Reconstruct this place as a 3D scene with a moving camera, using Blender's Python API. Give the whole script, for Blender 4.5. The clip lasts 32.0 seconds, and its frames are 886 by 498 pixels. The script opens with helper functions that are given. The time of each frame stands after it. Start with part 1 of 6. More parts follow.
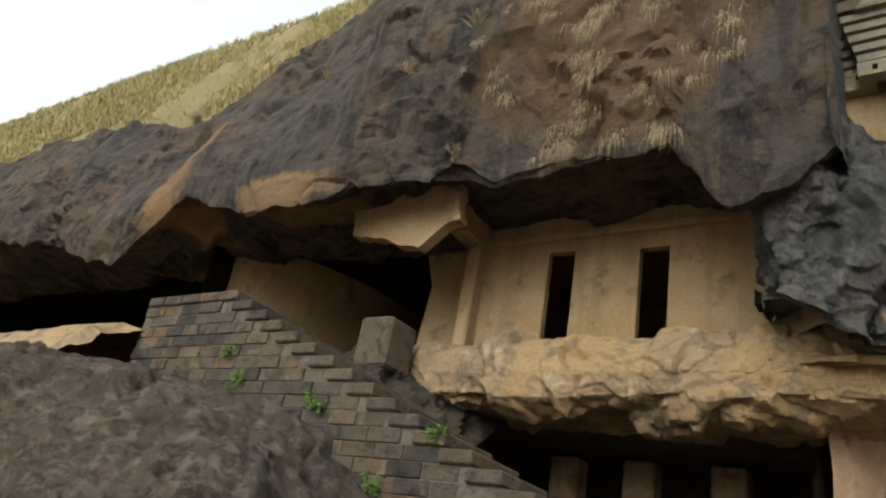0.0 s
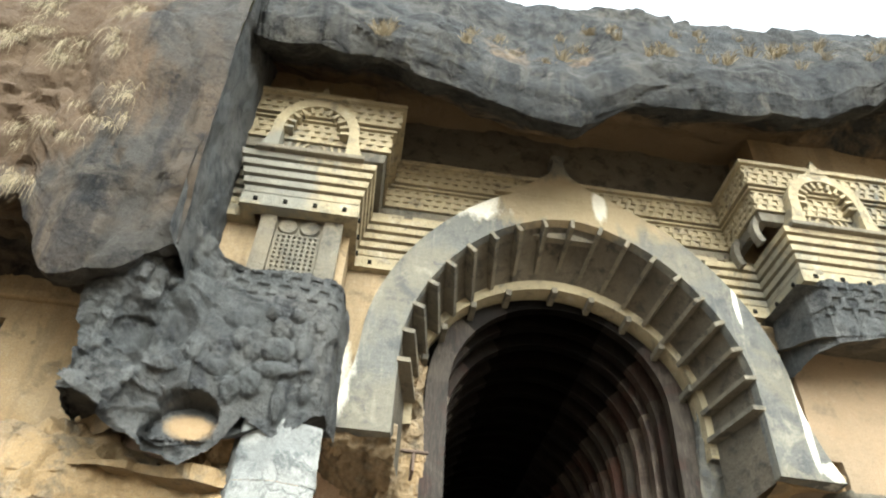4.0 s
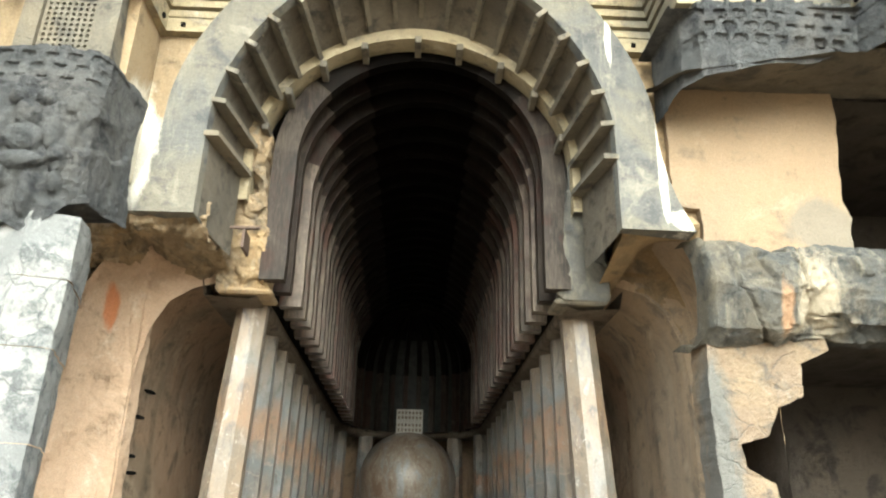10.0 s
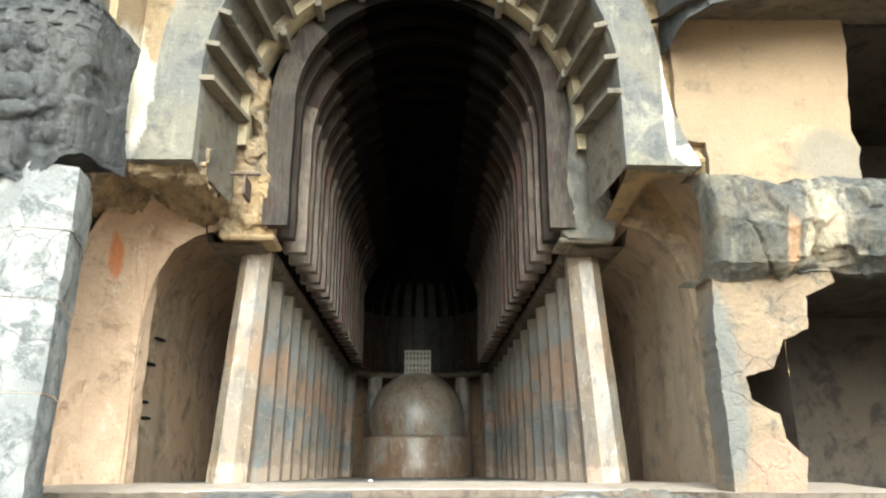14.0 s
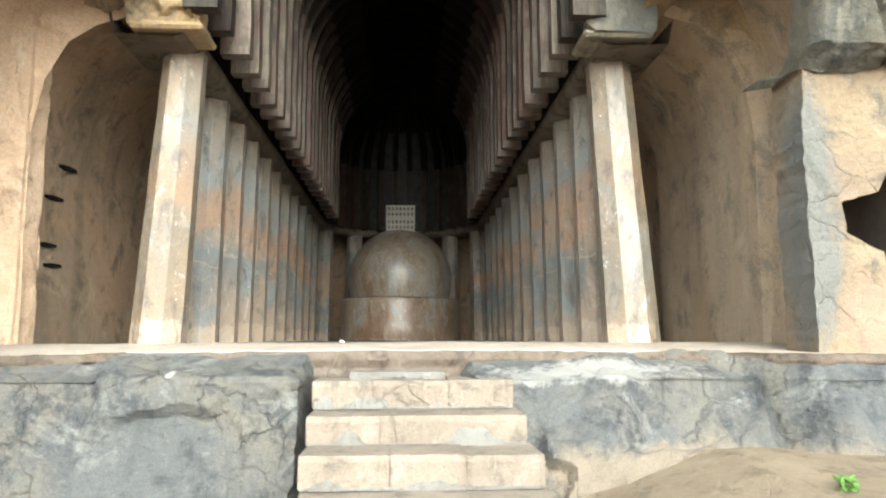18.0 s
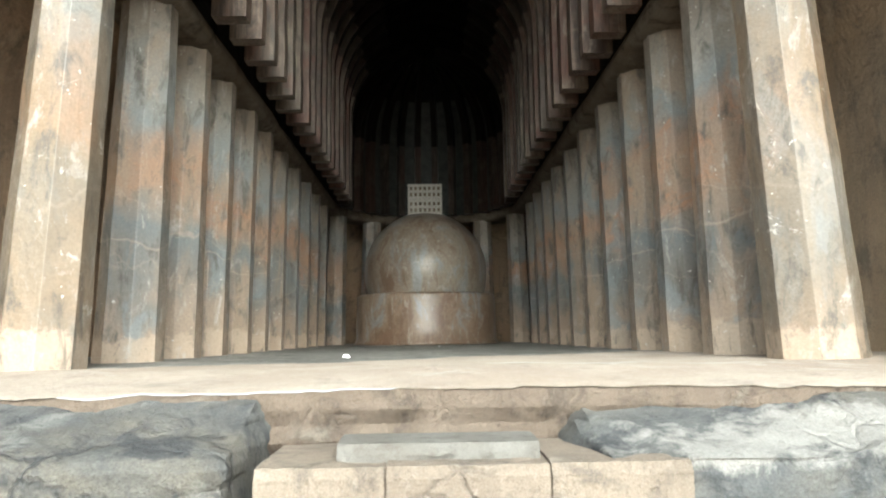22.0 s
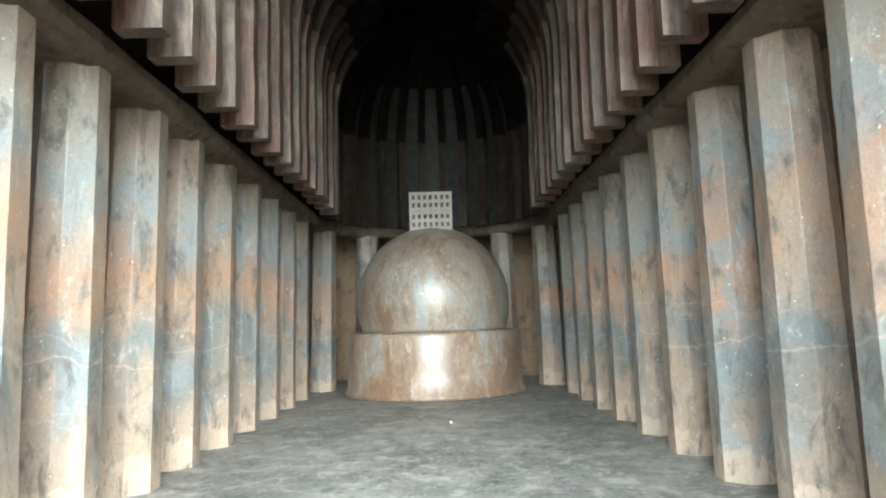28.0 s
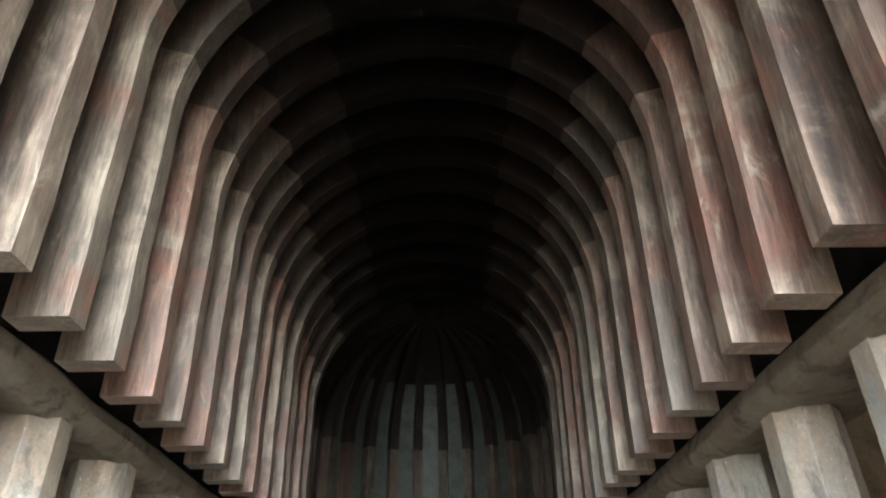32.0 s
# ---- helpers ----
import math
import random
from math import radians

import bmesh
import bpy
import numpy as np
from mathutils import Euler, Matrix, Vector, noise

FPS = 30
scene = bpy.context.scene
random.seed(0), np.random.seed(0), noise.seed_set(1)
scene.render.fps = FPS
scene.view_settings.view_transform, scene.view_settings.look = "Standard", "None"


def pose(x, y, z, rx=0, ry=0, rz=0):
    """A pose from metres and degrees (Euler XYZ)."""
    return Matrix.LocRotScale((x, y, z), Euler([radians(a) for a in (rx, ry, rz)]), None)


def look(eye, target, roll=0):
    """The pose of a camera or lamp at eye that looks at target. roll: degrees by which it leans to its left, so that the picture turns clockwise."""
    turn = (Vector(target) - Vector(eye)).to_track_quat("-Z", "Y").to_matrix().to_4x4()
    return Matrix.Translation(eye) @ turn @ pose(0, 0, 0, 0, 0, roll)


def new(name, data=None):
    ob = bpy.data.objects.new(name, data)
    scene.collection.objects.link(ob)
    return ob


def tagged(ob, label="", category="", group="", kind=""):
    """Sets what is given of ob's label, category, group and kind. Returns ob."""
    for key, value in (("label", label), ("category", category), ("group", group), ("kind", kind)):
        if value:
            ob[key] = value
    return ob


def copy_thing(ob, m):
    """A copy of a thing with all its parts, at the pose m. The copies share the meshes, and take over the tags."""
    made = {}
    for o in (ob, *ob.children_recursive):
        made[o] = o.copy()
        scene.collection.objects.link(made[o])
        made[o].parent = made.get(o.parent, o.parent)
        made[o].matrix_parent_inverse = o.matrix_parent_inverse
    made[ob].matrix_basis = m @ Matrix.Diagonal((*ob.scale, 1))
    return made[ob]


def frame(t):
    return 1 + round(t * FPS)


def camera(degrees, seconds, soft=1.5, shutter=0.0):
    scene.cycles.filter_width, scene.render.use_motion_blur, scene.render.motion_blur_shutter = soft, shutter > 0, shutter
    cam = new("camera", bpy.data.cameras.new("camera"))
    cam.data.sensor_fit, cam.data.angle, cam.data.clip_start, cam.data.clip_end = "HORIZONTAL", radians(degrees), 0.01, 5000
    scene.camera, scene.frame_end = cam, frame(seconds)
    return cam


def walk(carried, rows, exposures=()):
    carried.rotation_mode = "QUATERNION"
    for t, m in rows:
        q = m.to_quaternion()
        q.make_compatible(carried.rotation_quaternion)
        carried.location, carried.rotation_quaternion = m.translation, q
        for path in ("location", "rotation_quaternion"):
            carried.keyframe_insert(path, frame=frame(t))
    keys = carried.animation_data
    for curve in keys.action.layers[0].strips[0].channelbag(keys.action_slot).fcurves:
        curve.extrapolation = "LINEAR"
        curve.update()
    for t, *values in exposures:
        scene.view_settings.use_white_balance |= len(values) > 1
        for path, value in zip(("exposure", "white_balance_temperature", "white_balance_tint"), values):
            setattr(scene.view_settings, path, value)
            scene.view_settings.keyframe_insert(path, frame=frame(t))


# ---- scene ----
cam = camera(63.0, 32.0, soft=2.1)
PATH = [
    (0, (-4.676, -11.946, -0.584), (-5.782, -10.508, 0.259), 11.1),
    (0.5, (-4.51, -11.967, -0.66), (-5.397, -10.45, 0.295), 11.4),
    (1, (-4.294, -11.914, -0.741), (-4.974, -10.362, 0.321), 11.6),
    (1.5, (-4.314, -11.827, -0.759), (-4.753, -10.251, 0.39), 10.1),
    (2, (-4.213, -11.622, -0.769), (-4.466, -10.054, 0.446), 8.7),
    (2.5, (-3.824, -11.507, -0.735), (-3.965, -9.95, 0.513), 8.1),
    (3, (-3.59, -11.311, -0.722), (-3.63, -9.778, 0.563), 7.4),
    (3.5, (-3.26, -11.082, -0.629), (-3.217, -9.562, 0.67), 6.3),
    (4, (-2.993, -10.709, -0.543), (-2.851, -9.206, 0.768), 3.9),
    (4.5, (-2.722, -10.582, -0.348), (-2.481, -9.067, 0.936), 1.8),
    (6.5, (-1.306, -10.688, 0.136), (-1.05, -9.051, 1.256), 0.8),
    (7, (-1.002, -10.516, 0.183), (-0.774, -8.86, 1.282), 0.9),
    (7.5, (-0.74, -10.361, 0.222), (-0.53, -8.689, 1.299), 1.0),
    (8, (-0.477, -10.254, 0.273), (-0.285, -8.563, 1.323), 1.2),
    (8.5, (-0.168, -10.138, 0.267), (-0.013, -8.429, 1.294), 1.8),
    (9, (0.056, -10.041, 0.239), (0.174, -8.304, 1.224), 2.2),
    (9.5, (-0.022, -10.165, 0.093), (0.107, -8.392, 1.009), 1.4),
    (10, (0.039, -10.225, 0.13), (0.107, -8.369, 0.872), 1.3),
    (10.5, (0.085, -10.296, 0.072), (0.135, -8.393, 0.683), 0.8),
    (11, (0.084, -10.2, 0.123), (0.128, -8.331, 0.832), 0.3),
    (11.5, (0.108, -10.178, 0.18), (0.145, -8.346, 0.98), 0.2),
    (12, (0.118, -10.187, 0.232), (0.154, -8.365, 1.056), 0.2),
    (12.5, (0.105, -10.18, 0.232), (0.146, -8.344, 1.024), 0.1),
    (13, (0.067, -10.173, 0.205), (0.119, -8.305, 0.917), -0.0),
    (13.5, (0.046, -10.202, 0.153), (0.107, -8.307, 0.789), -0.0),
    (15.5, (0.113, -9.697, 0.130), (0.158, -7.761, 0.629), -0.3),
    (16, (0.069, -9.366, 0.149), (0.132, -7.415, 0.585), -0.2),
    (16.5, (0.075, -8.972, 0.108), (0.155, -7.012, 0.501), -0.1),
    (17, (0.098, -8.582, 0.096), (0.188, -6.614, 0.440), 0.1),
    (17.5, (0.104, -8.181, 0.074), (0.204, -6.205, 0.371), -0.0),
    (18, (0.121, -7.776, 0.055), (0.223, -5.793, 0.301), -0.1),
    (18.5, (0.136, -7.393, 0.060), (0.233, -5.405, 0.254), -0.4),
    (19, (0.100, -6.966, 0.059), (0.203, -4.976, 0.230), -0.5),
    (19.5, (0.079, -6.555, 0.042), (0.177, -4.565, 0.220), -0.7),
    (20, (0.088, -6.152, 0.080), (0.165, -4.162, 0.272), -0.9),
    (20.5, (0.083, -5.716, 0.116), (0.142, -3.728, 0.326), -0.9),
    (21, (0.057, -5.257, 0.084), (0.094, -3.274, 0.344), -0.8),
    (21.5, (0.052, -4.895, 0.111), (0.077, -2.914, 0.380), -0.9),
    (22, (0.025, -4.606, 0.191), (0.066, -2.621, 0.429), -0.8),
    (22.5, (0.037, -4.269, 0.280), (0.085, -2.279, 0.479), -0.8),
    (23, (0.058, -3.993, 0.355), (0.102, -2.005, 0.566), -1.1),
    (23.5, (0.041, -3.778, 0.429), (0.094, -1.790, 0.643), -0.8),
    (24, (0.040, -3.510, 0.527), (0.109, -1.526, 0.764), -1.0),
    (24.5, (0.120, -3.156, 0.687), (0.187, -1.172, 0.932), -1.3),
    (26.5, (0.183, -2.039, 1.176), (0.213, -0.044, 1.317), -2.0),
    (27, (0.166, -1.795, 1.254), (0.182, 0.201, 1.384), -1.8),
    (27.5, (0.131, -1.586, 1.291), (0.150, 0.408, 1.445), -1.7),
    (28, (0.114, -1.289, 1.337), (0.123, 0.702, 1.534), -1.6),
    (28.5, (0.119, -0.954, 1.455), (0.113, 1.032, 1.689), -1.5),
    (29, (0.109, -0.617, 1.511), (0.103, 1.362, 1.805), -1.4),
    (29.5, (0.098, -0.265, 1.551), (0.096, 1.702, 1.911), -1.2),
    (30, (0.058, 0.115, 1.601), (0.073, 2.068, 2.033), -1.6),
    (30.5, (0.040, 0.455, 1.633), (0.071, 2.380, 2.176), -1.6),
    (31, (0.072, 0.779, 1.662), (0.104, 2.656, 2.350), -1.4),
    (31.5, (0.108, 1.084, 1.720), (0.139, 2.891, 2.576), -1.3),
    (32, (0.133, 1.292, 1.776), (0.152, 3.017, 2.787), -0.8),
]
walk(cam, [(t, look(eye, target, roll)) for t, eye, target, roll in PATH],
     exposures=[(0, 0.7, 6750, 6), (1, 1.6, 6700, 4), (2, 2.25, 6250, 1), (3, 2.25, 6150, 0), (4, 2.1, 6100, 0), (7, 2.35, 6220, 0), (10, 2.35, 6230, 0), (13, 2.4, 6060, 0), (16, 2.45, 6080, 0), (20, 2.55, 6100, 1), (23, 2.4, 6000, 0), (24.5, 2.6, 5900, 0), (27, 3.55, 5600, -2), (28, 3.7, 5550, -2), (29, 4.15, 5550, -2), (30, 4.3, 5550, -2), (31, 4.6, 5550, -2), (32, 4.75, 5550, 0)])

# world, sun and sky: bright hazy day, soft light from the open valley in front of the cave
world = bpy.data.worlds.new("sky")
scene.world = world
world.use_nodes = True
wn = world.node_tree.nodes
wl = world.node_tree.links
sky = wn.new("ShaderNodeTexSky")
sky.sky_type = "NISHITA"
sky.sun_disc = False
sky.sun_elevation = radians(29)
sky.sun_rotation = radians(173)
sky.dust_density = 4.0
sky.air_density = 1.0
wn["Background"].inputs["Strength"].default_value = 0.15
haze = wn.new("ShaderNodeHueSaturation")
haze.inputs["Saturation"].default_value = 0.45
wl.new(sky.outputs["Color"], haze.inputs["Color"])
veil = wn.new("ShaderNodeMix")
veil.data_type = "RGBA"
veil.inputs["Factor"].default_value = 0.55
veil.inputs["B"].default_value = (6.0, 6.1, 6.2, 1)
wl.new(haze.outputs["Color"], veil.inputs["A"])
wl.new(veil.outputs["Result"], wn["Background"].inputs["Color"])
sun = new("sun", bpy.data.lights.new("sun", "SUN"))
sun.data.energy = 1.0
sun.data.angle = radians(50)
sun.data.color = (1.0, 0.96, 0.9)
sun.matrix_world = look((1.5, -13.0, 7.25), (0, 0, 0))


# ---- materials ----
def mat(name, rough=0.85, spec=0.3):
    m = bpy.data.materials.new(name)
    m.use_nodes = True
    b = m.node_tree.nodes["Principled BSDF"]
    b.inputs["Roughness"].default_value = rough
    b.inputs["Specular IOR Level"].default_value = spec
    return m, m.node_tree.nodes, m.node_tree.links, b


def coords(n, l, kind="Object", scale=(1, 1, 1), rand=False):
    tc = n.new("ShaderNodeTexCoord")
    mp = n.new("ShaderNodeMapping")
    mp.inputs["Scale"].default_value = scale
    l.new(tc.outputs[kind], mp.inputs["Vector"])
    if rand:
        info = n.new("ShaderNodeObjectInfo")
        mul = n.new("ShaderNodeMath")
        mul.operation = "MULTIPLY"
        mul.inputs[1].default_value = 37.0
        l.new(info.outputs["Random"], mul.inputs[0])
        l.new(mul.outputs[0], mp.inputs["Location"])
    return mp.outputs["Vector"]


def noise_node(n, l, vec, scale, detail=6, rough=0.6, distort=0.0):
    t = n.new("ShaderNodeTexNoise")
    t.inputs["Scale"].default_value = scale
    t.inputs["Detail"].default_value = detail
    t.inputs["Roughness"].default_value = rough
    t.inputs["Distortion"].default_value = distort
    l.new(vec, t.inputs["Vector"])
    c = n.new("ShaderNodeMath")
    c.operation, c.use_clamp = "MULTIPLY_ADD", True
    c.inputs[1].default_value, c.inputs[2].default_value = 1.9, -0.45
    l.new(t.outputs["Fac"], c.inputs[0])
    return c.outputs[0]


def ramp(n, l, fac, stops):
    r = n.new("ShaderNodeValToRGB")
    e = r.color_ramp.elements
    while len(e) < len(stops):
        e.new(0.5)
    for el, (pos, c) in zip(e, stops):
        el.position = pos
        el.color = (*c, 1) if isinstance(c, tuple) else (c, c, c, 1)
    l.new(fac, r.inputs["Fac"])
    return r.outputs["Color"]


def mix(n, l, fac, a, b, kind="MIX"):
    m = n.new("ShaderNodeMix")
    m.data_type, m.blend_type = "RGBA", kind
    m.clamp_factor = True
    for sock, val in ((m.inputs["Factor"], fac), (m.inputs["A"], a), (m.inputs["B"], b)):
        if isinstance(val, (int, float)):
            sock.default_value = val
        elif isinstance(val, tuple):
            sock.default_value = (*val, 1)
        else:
            l.new(val, sock)
    return m.outputs["Result"]


def bump(n, l, b, heights, strength=0.5, dist=0.03):
    prev = None
    for hgt, st, d in heights:
        bp = n.new("ShaderNodeBump")
        bp.inputs["Strength"].default_value = st
        bp.inputs["Distance"].default_value = d
        l.new(hgt, bp.inputs["Height"])
        if prev is not None:
            l.new(prev, bp.inputs["Normal"])
        prev = bp.outputs["Normal"]
    l.new(prev, b.inputs["Normal"])


def blob(n, l, centre, radii, wild=0.6, sc=3.0, soft=0.35):
    """Mask of a stain with a frayed outline round a place on the rock."""
    tc = n.new("ShaderNodeTexCoord")
    sb = n.new("ShaderNodeVectorMath")
    sb.operation = "SUBTRACT"
    sb.inputs[1].default_value = centre
    l.new(tc.outputs["Object"], sb.inputs[0])
    dv = n.new("ShaderNodeVectorMath")
    dv.operation = "DIVIDE"
    dv.inputs[1].default_value = radii
    l.new(sb.outputs[0], dv.inputs[0])
    ln = n.new("ShaderNodeVectorMath")
    ln.operation = "LENGTH"
    l.new(dv.outputs[0], ln.inputs[0])
    nz = noise_node(n, l, coords(n, l, scale=(1.0, 1.0, 0.45)), sc, 7, 0.7, 0.4)
    ad = n.new("ShaderNodeMath")
    ad.operation = "MULTIPLY_ADD"
    ad.inputs[1].default_value = wild
    l.new(nz, ad.inputs[0])
    l.new(ln.outputs["Value"], ad.inputs[2])
    return ramp(n, l, bandscale(n, l, ad.outputs[0]), [((1.0 - soft) / 4 + wild / 8, 1.0), (0.25 + wild / 8, 0.0)])


def bandscale(n, l, v):
    d = n.new("ShaderNodeMath")
    d.operation = "MULTIPLY"
    d.inputs[1].default_value = 0.25
    l.new(v, d.inputs[0])
    return d.outputs[0]


def stone(name, base, second, stain, light, rough=0.88, sc=1.0, stain_at=0.55, light_at=0.66, streak=0.0, bumpy=0.5, rand=False, spec=0.25, gain=1.0, drip=0.0, marks=(), tone=0.0, cracks=0.0, crack_sc=2.2):
    """Weathered stone: two base tones, dark stains, pale blooms, optional vertical streaks."""
    base, second, stain, light = (tuple(q * gain for q in c) for c in (base, second, stain, light))
    m, n, l, b = mat(name, rough, spec)
    v = coords(n, l, rand=rand)
    n1 = noise_node(n, l, v, 0.55 * sc, 8, 0.62, 0.6)
    n2 = noise_node(n, l, v, 2.3 * sc, 8, 0.68, 0.3)
    n3 = noise_node(n, l, v, 14 * sc, 6, 0.7)
    n4 = noise_node(n, l, v, 60 * sc, 4, 0.7)
    c = mix(n, l, ramp(n, l, n1, [(0.38, 0.0), (0.62, 1.0)]), base, second)
    c = mix(n, l, ramp(n, l, n2, [(stain_at, 0.0), (stain_at + 0.2, 0.85)]), c, stain)
    if streak:
        vs = coords(n, l, scale=(1.0, 1.0, 0.12), rand=rand)
        ns = noise_node(n, l, vs, 2.6 * sc, 6, 0.62, 0.2)
        c = mix(n, l, ramp(n, l, ns, [(0.53, 0.0), (0.68, streak)]), c, stain)
    if drip:
        vd = coords(n, l, scale=(1.0, 1.0, 0.16), rand=rand)
        nd = noise_node(n, l, vd, 3.4 * sc, 6, 0.65, 0.15)
        c = mix(n, l, ramp(n, l, nd, [(0.62, 0.0), (0.8, drip)]), c, light)
    n5 = noise_node(n, l, v, 1.15 * sc, 7, 0.7, 0.8)
    c = mix(n, l, ramp(n, l, n5, [(light_at, 0.0), (light_at + 0.2, 0.7)]), c, light)
    c = mix(n, l, ramp(n, l, n3, [(0.15, 0.35), (0.5, 0.0), (0.85, 0.35)]), c, mix(n, l, n3, stain, light))
    edge = None
    if cracks:
        wob = n.new("ShaderNodeVectorMath")
        wob.operation = "MULTIPLY_ADD"
        nv = n.new("ShaderNodeTexNoise")
        nv.inputs["Scale"].default_value = 2.2
        nv.inputs["Detail"].default_value = 5
        l.new(v, nv.inputs["Vector"])
        wob.inputs[1].default_value = (0.55, 0.55, 0.55)
        l.new(nv.outputs["Color"], wob.inputs[0])
        l.new(v, wob.inputs[2])
        vo = n.new("ShaderNodeTexVoronoi")
        vo.feature = "DISTANCE_TO_EDGE"
        vo.inputs["Scale"].default_value = crack_sc
        l.new(wob.outputs[0], vo.inputs["Vector"])
        edge = ramp(n, l, vo.outputs["Distance"], [(0.0, 0.0), (0.035, 1.0)])
        gap = mix(n, l, ramp(n, l, n1, [(0.42, 0.0), (0.6, 1.0)]), (1.0, 1.0, 1.0), edge)
        c = mix(n, l, cracks, c, mix(n, l, gap, stain, c))
        edge = gap
    if tone:
        info = n.new("ShaderNodeObjectInfo")
        c = mix(n, l, tone, c, ramp(n, l, info.outputs["Random"], [(0.0, (0.35, 0.37, 0.4)), (0.3, (0.8, 0.8, 0.8)), (0.6, (1.0, 0.95, 0.88)), (0.85, (1.5, 1.25, 0.95)), (1.0, (0.6, 0.58, 0.55))]), "MULTIPLY")
    for centre, radii, colour, amount, wild, msc in marks:
        f = blob(n, l, centre, radii, wild, msc)
        c = mix(n, l, mix(n, l, 1.0, f, (amount, amount, amount), "MULTIPLY"), c, colour)
    c = mix(n, l, 0.35, c, ramp(n, l, n4, [(0.3, 0.4), (0.7, 1.0)]), "MULTIPLY")
    l.new(c, b.inputs["Base Color"])
    l.new(ramp(n, l, n2, [(0.3, max(0.0, rough - 0.18)), (0.7, min(1.0, rough + 0.08))]), b.inputs["Roughness"])
    bump(n, l, b, [(n2, bumpy, 0.10), (n3, bumpy, 0.03), (n4, bumpy * 0.8, 0.006)] + ([(edge, cracks, 0.02)] if cracks else []))
    return m


# colour of whitish patches on the arch and the wall by its left foot
PALE_MARK = (0.74, 0.7, 0.6)
ARCH_MARKS = (((0.0, -2.15, 8.3), (2.2, 2.0, 0.75), (0.34, 0.26, 0.15), 0.75, 0.9, 2.0), ((-3.5, -2.1, 4.55), (0.34, 2.0, 0.95), PALE_MARK, 0.95, 0.6, 3.0), ((-1.75, -2.15, 8.05), (0.7, 2.0, 0.42), PALE_MARK, 0.9, 0.9, 3.5),
              ((0.55, -2.15, 8.4), (0.14, 2.0, 0.42), PALE_MARK, 0.8, 0.8, 4.0), ((2.62, -2.15, 6.6), (0.05, 2.0, 0.5), PALE_MARK, 0.8, 0.8, 6.0), ((3.2, -2.15, 4.6), (0.06, 2.0, 0.9), PALE_MARK, 0.9, 0.7, 5.0), ((3.42, -2.15, 3.85), (0.22, 2.0, 0.16), PALE_MARK, 0.9, 0.7, 5.0))
M_CLIFF = stone("cliff_basalt", (0.1, 0.092, 0.082), (0.16, 0.12, 0.085), (0.022, 0.023, 0.028), (0.22, 0.19, 0.155), sc=0.9, streak=0.6, bumpy=0.7, gain=0.55, drip=0.4, marks=(((-8.2, -4.5, 7.2), (2.6, 2.0, 2.2), (0.13, 0.085, 0.05), 0.75, 1.2, 0.8), ((-17.0, -4.5, 6.0), (0.6, 2.0, 2.4), (0.24, 0.15, 0.08), 0.8, 1.2, 0.9), ((-13.5, -4.5, 5.0), (1.2, 2.0, 0.4), (0.26, 0.17, 0.09), 0.7, 1.2, 1.2)), cracks=0.6, crack_sc=0.55)
M_BLUE = stone("blue_grey_basalt", (0.13, 0.135, 0.135), (0.19, 0.185, 0.175), (0.055, 0.058, 0.065), (0.33, 0.33, 0.32), sc=1.3, bumpy=0.8, gain=0.63, drip=0.35, streak=0.4, marks=(((-4.86, -3.4, 2.95), (0.3, 0.9, 0.24), (0.42, 0.29, 0.16), 0.95, 0.4, 3.0),), cracks=0.4, crack_sc=1.6)
M_BROW = stone("dark_blue_basalt", (0.075, 0.08, 0.085), (0.125, 0.12, 0.11), (0.028, 0.03, 0.035), (0.28, 0.26, 0.22), sc=1.1, bumpy=0.8, gain=0.5, streak=0.6, drip=0.35, light_at=0.64, marks=(((0.0, -1.7, 9.9), (9.0, 1.9, 1.6), (0.27, 0.19, 0.115), 0.9, 0.9, 1.3),), cracks=0.5, crack_sc=0.8)
# darkened to carry the deep shade between rafters and under the brow
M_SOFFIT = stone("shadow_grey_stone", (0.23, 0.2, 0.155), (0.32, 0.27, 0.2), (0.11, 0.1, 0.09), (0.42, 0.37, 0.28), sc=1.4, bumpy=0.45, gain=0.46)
M_CELL = stone("pale_cell_plaster", (0.35, 0.25, 0.155), (0.31, 0.23, 0.15), (0.19, 0.15, 0.105), (0.44, 0.35, 0.24), sc=0.9, stain_at=0.62, bumpy=0.35, gain=0.8, marks=(((5.2, -2.0, 3.9), (0.6, 0.5, 0.45), (0.17, 0.16, 0.13), 0.7, 1.0, 2.0),))
# low gain puts the dimness of the cell insides into the rock
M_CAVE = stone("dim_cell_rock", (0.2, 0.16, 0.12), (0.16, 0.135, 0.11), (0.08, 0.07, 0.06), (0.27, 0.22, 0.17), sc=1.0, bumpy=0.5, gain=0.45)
M_EDGE = stone("crumbled_edge_rock", (0.4, 0.31, 0.235), (0.33, 0.25, 0.19), (0.19, 0.15, 0.12), (0.52, 0.46, 0.38), sc=2.4, bumpy=0.8, gain=0.62, cracks=0.5, crack_sc=2.4)
M_MOUND = stone("granular_boulder", (0.12, 0.1, 0.085), (0.17, 0.135, 0.105), (0.045, 0.04, 0.037), (0.34, 0.3, 0.25), sc=4.2, stain_at=0.52, light_at=0.52, bumpy=1.0, gain=0.9, cracks=0.6, crack_sc=0.9)
